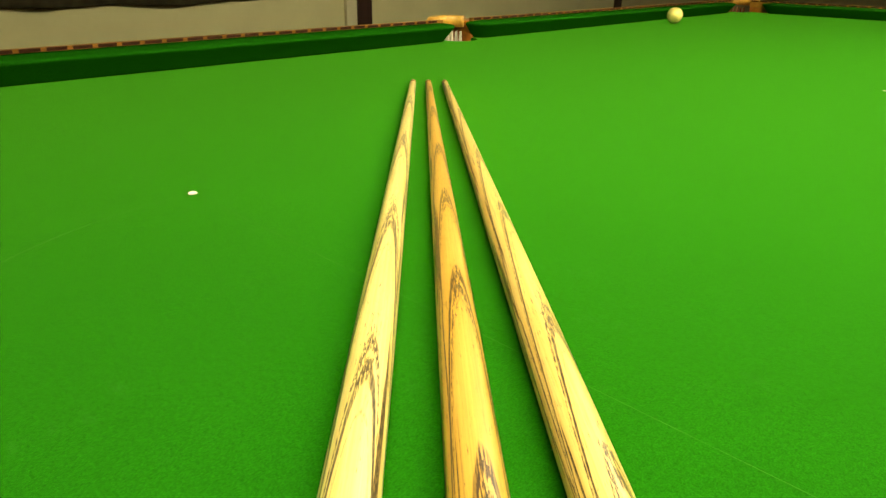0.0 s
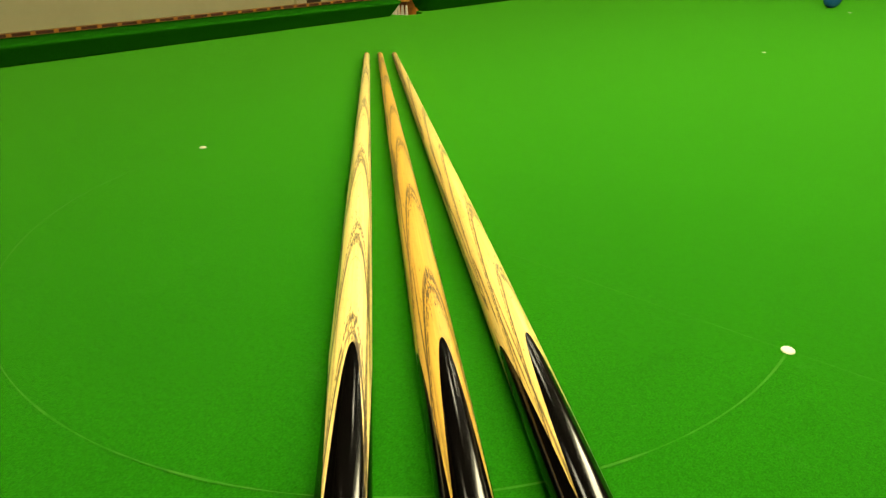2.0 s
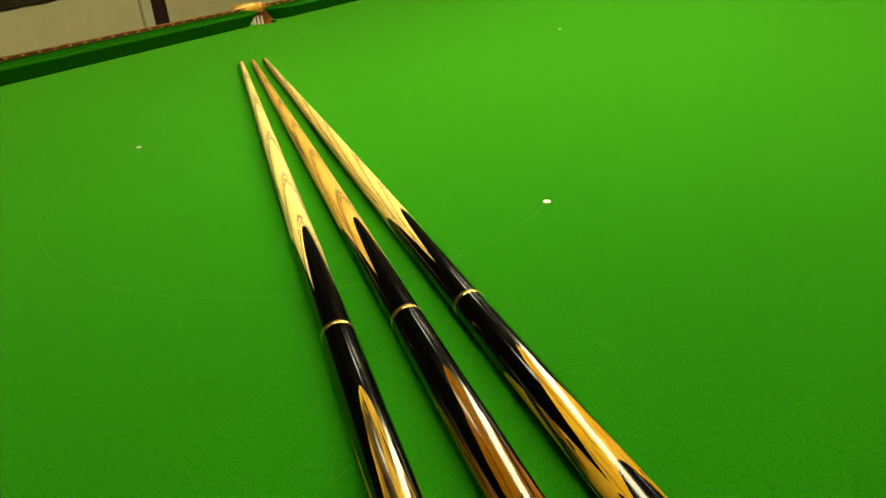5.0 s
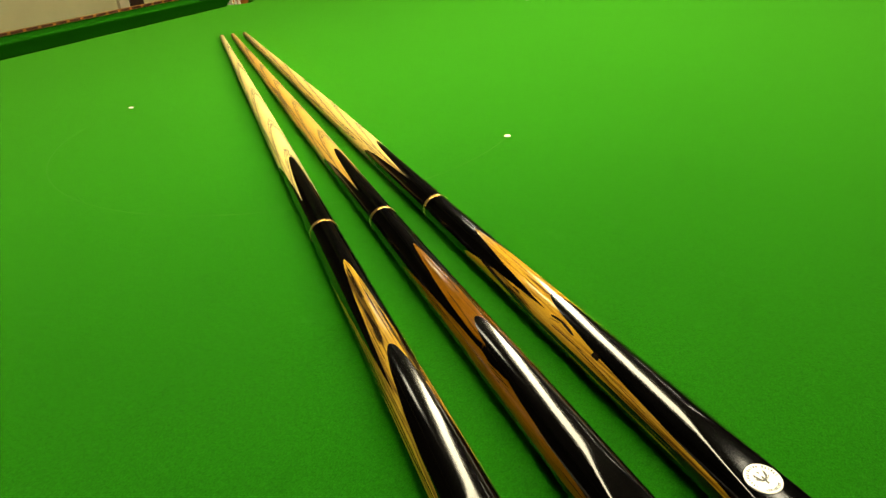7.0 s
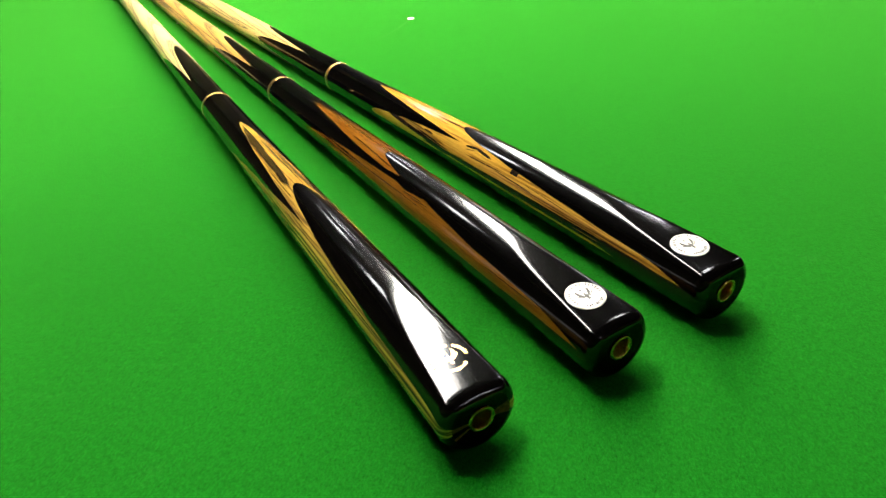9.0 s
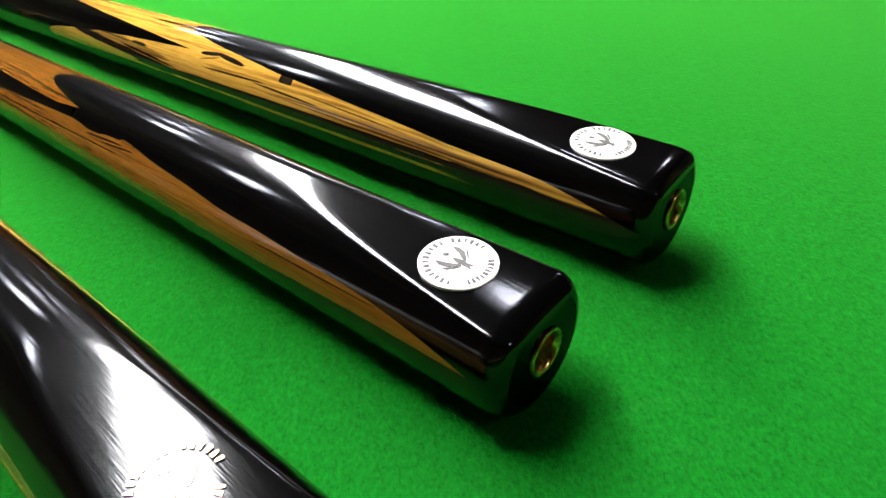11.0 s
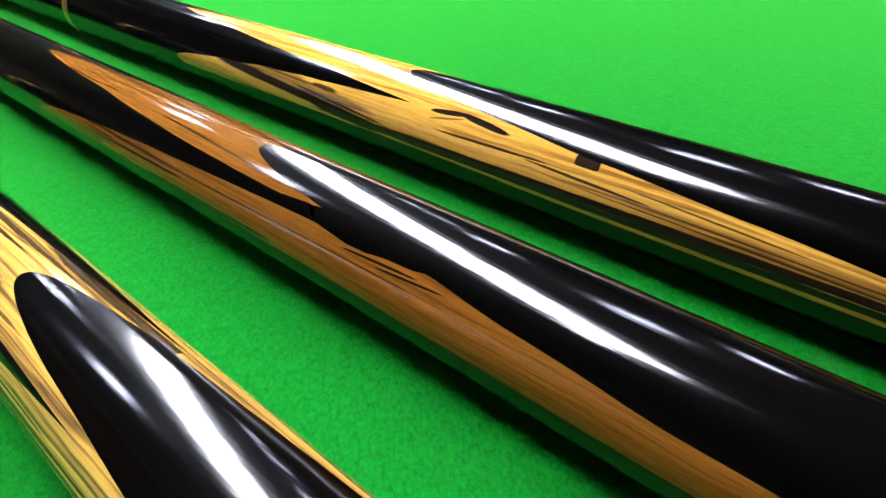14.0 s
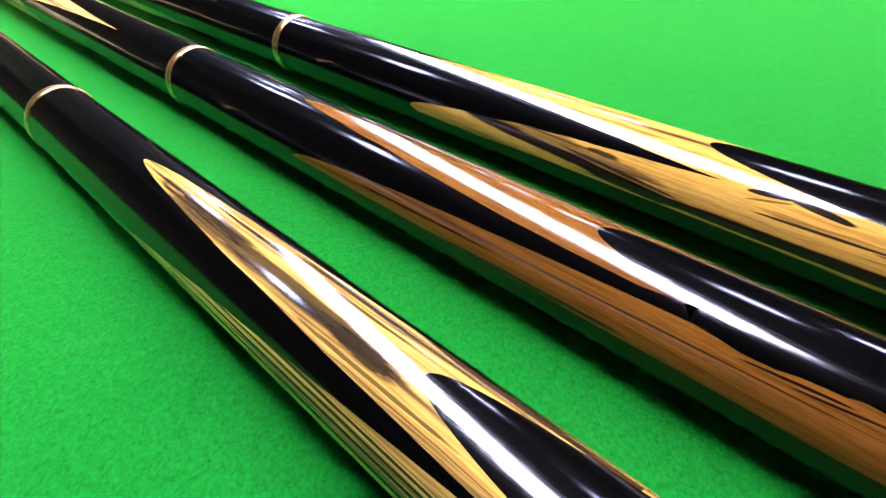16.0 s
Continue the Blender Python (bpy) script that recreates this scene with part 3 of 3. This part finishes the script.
for x, y, r in ((-0.292, 0, 0.0037), (0.292, 0, 0.0039), (0, 0, 0.0045), (0, YM, 0.0037), (0, YM + 0.892, 0.0052), (0, YT - 0.324, 0.0052)):
    bm = lathe([(0, 0.0011), (r * 0.9, 0.001), (r, 0.0003), (0, 0.0003)], 20)
    bmesh.ops.translate(bm, vec=(x, y, 0), verts=bm.verts)
    part("spot", bm, SPOT_WHITE, table, "small worn white cloth spot")


def ball(x, y, material, label):
    bm = bmesh.new()
    bmesh.ops.create_uvsphere(bm, u_segments=48, v_segments=24, radius=0.02625)
    ob = part("snooker_ball", bm, material, smooth=True)
    ob.matrix_basis = pose(x, y, 0.02625)
    tagged(ob, label, "snooker ball", "balls on the table")


ball(-0.815, 2.0, BALL_YELLOW, "glossy pale yellow snooker ball on the green cloth")
ball(-0.070, 2.04, BALL_BLUE, "glossy blue snooker ball on the green cloth")


# ---- the lamp over the table ----
LAMP_X, LAMP_HALF, LAMP_Y0, LAMP_Y1 = 0.16, 0.105, -0.46, 2.65
lamp = new("table_lamp")
tagged(lamp, "long lamp with a dark hood hung over the table", "table lamp")
bm = bmesh.new()
top, low = [], []
for sx, sy in ((-1, 0), (1, 0), (1, 1), (-1, 1)):
    low.append(bm.verts.new((LAMP_X + sx * 0.19, LAMP_Y1 + 0.06 if sy else LAMP_Y0 - 0.06, LAMP_Z + 0.02)))
    top.append(bm.verts.new((LAMP_X + sx * 0.10, LAMP_Y1 - 0.05 if sy else LAMP_Y0 + 0.05, LAMP_Z + 0.16)))
for i in range(4):
    bm.faces.new((low[i], low[(i + 1) % 4], top[(i + 1) % 4], top[i]))
bm.faces.new(top)
bmesh.ops.solidify(bm, geom=bm.faces[:], thickness=0.006)
part("hood", bm, HOOD, lamp, "dark sloping hood")
part("diffuser", box((LAMP_X - LAMP_HALF, LAMP_Y0, LAMP_Z + 0.0), (LAMP_X + LAMP_HALF, LAMP_Y1, LAMP_Z + 0.03), 0.004), DIFFUSER, lamp, "glowing pale diffuser")
for x in (-0.06, 0.06):
    for y in (YM - 1.1, YM + 1.1):
        bm = lathe([(0, LAMP_Z + 0.15), (0.006, LAMP_Z + 0.15), (0.006, Z1), (0, Z1)], 10)
        bmesh.ops.translate(bm, vec=(LAMP_X + x, y, 0), verts=bm.verts)
        part("rod", bm, HOOD, lamp)


def pendant():
    """A small hanging lamp with a dark conical shade."""
    ob = new("pendant_lamp")
    part("shade", lathe([(0.02, 0.10), (0.03, 0.105), (0.095, 0.0), (0.099, 0.0), (0.034, 0.115), (0.0, 0.115)], 36), HOOD, ob, "dark conical shade", True)
    part("lens", lathe([(0, 0.004), (0.05, 0.006), (0.07, 0.016), (0.07, 0.02), (0, 0.02)], 36), SPOT_GLOW, ob, "glowing lens", True)
    part("rod", lathe([(0, 0.11), (0.005, 0.11), (0.005, Z1 - LAMP_Z), (0, Z1 - LAMP_Z)], 10), HOOD, ob)
    return tagged(ob, "small pendant lamp with dark shade, switched on", "pendant lamp", "pendant lamps")


first = pendant()
first.matrix_basis = pose(-0.34, 0.22, LAMP_Z)
for x, y in ((-0.34, 1.02), (-0.34, 1.82), (-0.34, 2.60), (0.74, 0.25), (0.72, 1.04), (0.74, 1.82), (0.74, 2.60),
             (1.36, 0.62), (1.5, -0.9)):
    copy_thing(first, pose(x, y, LAMP_Z))


# ---- the three cues ----
LEN = 1.470
RADII = ([0, 0.1, 0.2, 0.365, 0.53, 0.7, 1.0, LEN], [0.0145, 0.0138, 0.0129, 0.0118, 0.0114, 0.0107, 0.0084, 0.0048])
S_RING, S_TIP1, S_VAL1 = 0.3615, 0.530, 0.413       # collar; points of the front splice, and the valleys between them
S_TIP2, S_SIDE2, S_ARROW = 0.2875, 0.280, 0.1800    # points of the butt splice on top and at the sides; point of the arrow
S_END = -0.010


def radius(s):
    return float(np.interp(s, *RADII))


def skin(p, a):
    """A point of the cue's surface in its own space: x to the tip, z up. p below 0 runs inward over the end face."""
    s = max(p, 0.0)
    r = radius(s)
    rr = r
    c = math.cos(a)
    if c > 0.05:
        h = 0.0103 + 0.062 * s
        flat = h * (1 - 0.055 * min(1.0, math.tan(a) ** 2)) / c
        m = min(r, flat)
        if abs(r - flat) < 0.0004:
            m -= (0.0004 - abs(r - flat)) ** 2 / 0.0016
        rr = m
    e = 0.0045
    if p < e:
        k = min(1.0, (e - p) / e)
        rr -= 0.0036 * (1 - math.sqrt(max(0, 1 - k * k)))
    if p < 0:
        rr += (0.0046 - rr) * min(1, p / S_END)
    return (s, rr * math.sin(a), r + rr * c)


def rows_between(s0, s1, dense=(), step=0.006):
    marks = set(np.round(np.arange(s0, s1, step), 5)) | {s0, s1}
    for d in dense:
        for k in range(14):
            for q in (d - 0.06 * (k / 13) ** 2,):
                if s0 < q < s1:
                    marks.add(round(q, 5))
    if s0 < 0.01:
        marks |= {q for q in (-0.01, -0.006, -0.003, 0.0, 0.0002, 0.0006, 0.0012, 0.002, 0.003, 0.0042, 0.0055, 0.007) if s0 <= q <= s1}
    return sorted(marks)


def patch(store, rows, lo, hi, cols):
    """Adds a strip of surface between two angles (functions of the place, radians)."""
    verts, faces, sa = store
    base = len(verts)
    for s in rows:
        l, h = lo(s), hi(s)
        for j in range(cols + 1):
            a = l + (h - l) * j / cols
            verts.append(skin(s, a))
            sa.append((s, a))
    w = cols + 1
    for i in range(len(rows) - 1):
        for j in range(cols):
            faces.append((base + i * w + j, base + i * w + j + 1, base + (i + 1) * w + j + 1, base + (i + 1) * w + j))


def finish(name, store, material, parent, label, arrows=None, twist=0.0):
    seen, remap, verts, sa = {}, [], [], []
    for v, q in zip(store[0], store[1 + 1]):
        key = (round(v[0], 6), round(v[1], 6), round(v[2], 6), round(q[1], 4))
        if key not in seen:
            seen[key] = len(verts)
            verts.append(v)
            sa.append(q)
        remap.append(seen[key])
    faces = []
    for f in store[1]:
        g = tuple(dict.fromkeys(remap[i] for i in f))
        if len(g) > 2:
            faces.append(g)
    ob = mesh_object(name, verts, faces, material, parent, True, label)
    me = ob.data
    loops = np.empty(len(me.loops), dtype=np.int32)
    me.loops.foreach_get("vertex_index", loops)
    flat = np.array(sa)
    layer = me.uv_layers.new(name="skin")
    layer.data.foreach_set("uv", flat[loops].astype(np.float32).ravel())
    if arrows:
        order = sorted(arrows)
        a = (flat[:, 1] - twist + math.pi / 2) % math.pi - math.pi / 2
        drop = 0.126 * np.abs(a) ** 1.9
        count = np.interp(flat[:, 0] + drop, order, range(len(order)))
        layer = me.uv_layers.new(name="grain")
        layer.data.foreach_set("uv", np.stack([count, flat[:, 0]], 1)[loops].astype(np.float32).ravel())
    return ob


def badge(cue, gold):
    """The round maker's badge on the flat: a disc with bars for its lettering and a plain bird shape."""
    s = 0.0190
    slope = math.atan(0.062 + (radius(0.1) - radius(0)) / 0.1)
    at = pose(s, 0, radius(s) + 0.0103 + 0.062 * s + 0.00015) @ Matrix.Rotation(-slope, 4, "Y")
    disc = part("badge", lathe([(0, 0.0003), (0.0071, 0.0003), (0.0075, 0.0001), (0.0075, -0.0009), (0, -0.0009)], 56), EBONY if gold else BADGE_WHITE, cue,
                "black badge with gold marks" if gold else "round ivory badge with dark marks")
    face = 0.00142 if gold else 0.00042
    disc.matrix_basis = at @ Matrix.Translation((0, 0, -0.0014 if gold else 0))
    bm = bmesh.new()

    def bar(angle, r0, r1, w0, w1):
        a = radians(angle)
        d, t = Vector((math.cos(a), math.sin(a), 0)), Vector((-math.sin(a), math.cos(a), 0))
        quad = [d * r0 - t * w0 / 2, d * r0 + t * w0 / 2, d * r1 + t * w1 / 2, d * r1 - t * w1 / 2]
        lo = [bm.verts.new((q.x, q.y, 0.0003)) for q in quad]
        hi = [bm.verts.new((q.x, q.y, face)) for q in quad]
        bm.faces.new(hi)
        for i in range(4):
            bm.faces.new((lo[i], lo[(i + 1) % 4], hi[(i + 1) % 4], hi[i]))
    for i in range(19):
        if i == 12:
            continue
        bar(112 - 11.8 * i, 0.0054, 0.0066, 0.0003 + 0.00022 * (i % 3), 0.0003 + 0.00022 * ((i + 1) % 3))
    for i in range(9):
        bar(146 + 9 * i, 0.0054, 0.0066, 0.0003 + 0.0002 * (i % 3), 0.0003 + 0.0002 * ((i + 1) % 3))
    part("lettering", bm, GOLD if gold else INK, disc, "bars in place of small lettering")
    bm = bmesh.new()

    def blade(points):
        hi = [bm.verts.new((x * 0.00095, y * 0.00095, face)) for x, y in points]
        lo = [bm.verts.new((x * 0.00095, y * 0.00095, 0.0003)) for x, y in points]
        bm.faces.new(hi)
        for i in range(len(hi)):
            j = (i + 1) % len(hi)
            bm.faces.new((lo[i], lo[j], hi[j], hi[i]))
    for side in (1, -1):
        blade([(x, y * side) for x, y in ((3.7, 2.7), (2.2, 3.2), (0.6, 2.8), (-0.8, 1.6), (-1.4, 0.8), (-0.7, 0.75), (0.2, 1.2), (1.2, 1.8), (2.4, 2.2))])
        blade([(x, y * side) for x, y in ((-1.6, 1.0), (-1.1, 1.9), (0.2, 3.5), (1.2, 3.7), (0.1, 2.7), (-0.9, 1.7))])
    blade([(-1.7, 0.5), (-0.6, 0.72), (0.7, 0.4), (1.5, 0.0), (0.7, -0.4), (-0.6, -0.72), (-1.7, -0.5), (-3.4, -0.7), (-2.6, 0.0), (-3.8, 0.5)])
    for turn in range(4):
        c, d = math.cos(turn * math.pi / 4), math.sin(turn * math.pi / 4)
        blade([(3.1 + x * c - y * d, x * d + y * c) for x, y in ((-0.85, 0.0), (0.0, -0.16), (0.85, 0.0), (0.0, 0.16))])
    part("emblem", bm, GOLD if gold else INK, disc, "plain winged shape")


def cue(butt, tip, kind, arrows, twist, valley, roll, label):
    root = new("snooker_cue")
    tagged(root, label, "snooker cue", "cues on the table")
    deg = math.radians
    wob = 31.7 * (kind + 1)
    tip_arrow = S_ARROW - (0.0035, 0.0, 0.0)[kind]
    turn = deg((-8, -11, -17)[kind])         # the front half is screwed on at its own angle

    def front(s):
        x = min(1, max(0, (S_TIP1 - s) / (S_TIP1 - S_VAL1)))
        return deg(45) * x ** 0.48

    def tongue(s, top):
        power = (0.55, 0.65, 0.7)[kind] if top == S_TIP2 else (0.78, 0.45, 0.52)[kind]
        x = min(1, max(0, (top - s) / (top - valley)))
        bend = deg(5.0 if kind == 2 and top == S_SIDE2 else 2.2) * noise.noise(Vector((s * 62, wob, top * 90))) * min(1, x * 4) * (1 - x)
        return deg(45) * x ** power + bend

    def core(s, side=1):
        x = min(1, max(0, (tip_arrow - s) / tip_arrow))
        bend = deg(2.5) * noise.noise(Vector((s * 45, wob, side * 7))) * min(1, x * 3)
        half = deg(73) * x ** 0.46 + bend
        return half + (deg(90 if kind else 82) - half) * max(0, 1 - s / (0.034 if kind else 0.010)) ** 2.2

    def arrow(s, side=1):
        """The arrow's edge, with a dark flame on the brown cue where the arrow runs into the sleeve."""
        if kind == 1 and side > 0:
            return max(core(s, side), deg(float(np.interp(s, (0.110, 0.126, 0.133, 0.137, 0.1427, 0.148, 0.1535, 0.154), (0, 44.0, 45.5, 48.5, 49.5, 47, 45, 0)))))
        return core(s, side)

    def gold_edge(s):
        """The edge of the golden tongue on top, on the side where the flame is."""
        k = float(np.interp(s, (0.153, 0.165, 0.2), (0.72, 0.88, 1.0))) if kind == 1 else 1.0
        return tongue(s, S_TIP2) * k

    # ash shaft with its four tongues
    st = ([], [], [])
    patch(st, rows_between(S_TIP1, LEN - 0.019), lambda s: -math.pi, lambda s: math.pi, 64)
    rows = rows_between(S_VAL1, S_TIP1, (S_TIP1,), 0.004)
    for k in range(4):
        c = deg(90 * k) + turn
        patch(st, rows, lambda s, c=c: c + front(s), lambda s, c=c: c + deg(90) - front(s), 14)
    finish("shaft", st, ASH[kind], root, ("pale ash shaft with arrow grain", "honey-coloured ash shaft with arrow grain", "straw-coloured ash shaft with arrow grain")[kind],
           arrows, deg(twist))
    # black front splice
    for k in range(4):
        st = ([], [], [])
        c = deg(90 * k) + turn
        patch(st, rows, lambda s, c=c: c - front(s), lambda s, c=c: c + front(s), 14)
        finish("splice_point", st, EBONY, root, "black ebony splice point")
    st = ([], [], [])
    patch(st, rows_between(S_RING + 0.0018, S_VAL1), lambda s: -math.pi, lambda s: math.pi, 64)
    finish("front_splice", st, EBONY, root, "black ebony sleeve")
    # collar
    bm = lathe([(radius(S_RING) - 0.002, -0.0019), (radius(S_RING) + 0.00022, -0.0019), (radius(S_RING) + 0.00032, -0.0012), (radius(S_RING) + 0.0003, 0.0012),
                (radius(S_RING) + 0.0002, 0.0019), (radius(S_RING) - 0.002, 0.0019)], 64, "X")
    bmesh.ops.translate(bm, vec=(S_RING, 0, radius(S_RING)), verts=bm.verts)
    part("collar", bm, BRASS, root, "thin brass collar", True)
    # black sleeve behind the collar, with four points running down
    st = ([], [], [])
    patch(st, rows_between(S_TIP2, S_RING - 0.0018), lambda s: -math.pi, lambda s: math.pi, 64)
    finish("rear_sleeve", st, EBONY, root, "black ebony sleeve")
    rows = rows_between(valley, S_TIP2, (S_TIP2, S_SIDE2), 0.003)
    for k in range(4):
        st = ([], [], [])
        lo_top, hi_top = (S_SIDE2, S_TIP2) if k in (1, 3) else (S_TIP2, S_SIDE2)
        c = deg(90 * k)
        patch(st, rows, lambda s, c=c, t=lo_top, k=k: c + (max(gold_edge(s), min(arrow(s, 1), deg(90) - tongue(s, S_SIDE2))) if k == 0 and s < tip_arrow else
                                                           gold_edge(s) if k == 0 else tongue(s, t)), lambda s, c=c, t=hi_top: c + deg(90) - tongue(s, t), 14)
        finish("sleeve_point", st, EBONY, root, "black ebony point")
    # figured splices: on top and below, at the sides, and the strips that run to the end
    figure = ("yellow-brown splice with black stripes", "reddish brown figured splice", "golden splice with black figure")[kind]
    for k in range(4):
        st = ([], [], [])
        c = deg(90 * k)
        top = S_SIDE2 if k in (1, 3) else S_TIP2
        if k in (1, 3):
            patch(st, rows_between(valley, top, (top,), 0.003), lambda s, c=c, t=top: c - tongue(s, t), lambda s, c=c, t=top: c + tongue(s, t), 16)
        else:
            patch(st, rows_between(tip_arrow, top, (top,), 0.003), lambda s, c=c, t=top: c - tongue(s, t),
                  lambda s, c=c, t=top, k=k: c + (gold_edge(s) if k == 0 else tongue(s, t)), 16)
            for side in (1, -1):
                edge = gold_edge if k == 0 and side > 0 else (lambda s, t=top: tongue(s, t))
                patch(st, rows_between(valley, tip_arrow, (tip_arrow,), 0.002),
                      lambda s, c=c, e=edge, m=side: c + (min(arrow(s, m), e(s)) if m > 0 else -e(s)),
                      lambda s, c=c, e=edge, m=side: c + (e(s) if m > 0 else -min(arrow(s, m), e(s))), 8)
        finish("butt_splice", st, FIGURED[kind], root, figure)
    low = rows_between(0.0, valley, (), 0.003)
    for c in (0, deg(180)):
        st = ([], [], [])
        patch(st, low, lambda s, c=c: c + arrow(s, 1), lambda s, c=c: c + deg(180) - arrow(s, -1), 22)
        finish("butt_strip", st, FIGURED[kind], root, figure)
    # the two black arrows
    for c in (0, deg(180)):
        st = ([], [], [])
        patch(st, rows_between(0.0, tip_arrow, (tip_arrow,), 0.003), lambda s, c=c: c - core(s, -1), lambda s, c=c: c + core(s, 1), 64)
        if kind == 1:
            patch(st, [0.109 + 0.0009 * i for i in range(51)], lambda s, c=c: c + core(s, 1), lambda s, c=c: c + arrow(s, 1), 6)
        finish("butt_arrow", st, EBONY, root, "black ebony arrow inlay")
    # the end face; on the pale cue the strips of wood run on over its rim
    bands = ((-104, -78), (83, 94), (108, 116)) if kind == 0 else ()
    edges = sorted([-180, 180] + [a for band in bands for a in band])
    st, wood = ([], [], []), ([], [], [])
    for lo, hi in zip(edges, edges[1:]):
        patch(wood if (lo, hi) in bands else st, [S_END, -0.008, -0.006, -0.003, 0.0], lambda s, v=lo: deg(v), lambda s, v=hi: deg(v), max(4, int((hi - lo) / 6)))
    finish("end_cap", st, END_EBONY, root, "satin black end of the butt")
    if bands:
        finish("end_strip", wood, END_GRAIN, root, "brown end grain of the wooden strips")
    # brass socket in the end
    r0 = radius(0)
    bm = lathe([(0.0049, -0.0003), (0.0049, -0.0008), (0.0046, -0.0011), (0.0040, -0.0009), (0.0037, 0.0004), (0.0036, 0.006), (0.0030, 0.0068), (0.0029, 0.0075), (0.0031, 0.0085), (0.0029, 0.0095), (0.0029, 0.016), (0, 0.017)], 40, "X")
    bmesh.ops.translate(bm, vec=(0.0004, 0, r0), verts=bm.verts)
    part("socket", bm, AGED_BRASS, root, "hollow brass socket", True)
    badge(root, kind == 0)
    # ferrule and tip
    bm = lathe([(0.0049, LEN - 0.019), (0.00485, LEN - 0.009)], 32, "X")
    bmesh.ops.translate(bm, vec=(0, 0, radius(LEN)), verts=bm.verts)
    part("ferrule", bm, BRASS, root, "brass ferrule", True)
    bm = lathe([(0.0048, LEN - 0.009), (0.0049, LEN - 0.005), (0.0044, LEN - 0.002), (0.003, LEN - 0.0005), (0, LEN)], 32, "X")
    bmesh.ops.translate(bm, vec=(0, 0, radius(LEN)), verts=bm.verts)
    part("leather_tip", bm, LEATHER_TIP, root, "brown leather tip", True)
    heading = math.atan2(tip[1] - butt[1], tip[0] - butt[0])
    spin = Matrix.Translation((0, 0, radius(0))) @ Matrix.Rotation(radians(roll), 4, "X") @ Matrix.Translation((0, 0, -radius(0)))
    root.matrix_basis = Matrix.Translation((butt[0], butt[1], 0.0006)) @ Matrix.Rotation(heading, 4, "Z") @ spin
    return root


cue((0.4880, -0.5551), (-0.539, 0.497), 0, (0.43, 0.538, 0.658, 0.832, 1.057, 1.28, 1.5, 1.7), -6, 0.140, 0,
    "pale ash snooker cue with black butt on green cloth")
cue((0.5295, -0.5142), (-0.513, 0.505), 1, (0.47, 0.604, 0.756, 0.904, 1.049, 1.245, 1.40, 1.6), -10, 0.150, 0,
    "honey-coloured snooker cue with black and brown butt on cloth")
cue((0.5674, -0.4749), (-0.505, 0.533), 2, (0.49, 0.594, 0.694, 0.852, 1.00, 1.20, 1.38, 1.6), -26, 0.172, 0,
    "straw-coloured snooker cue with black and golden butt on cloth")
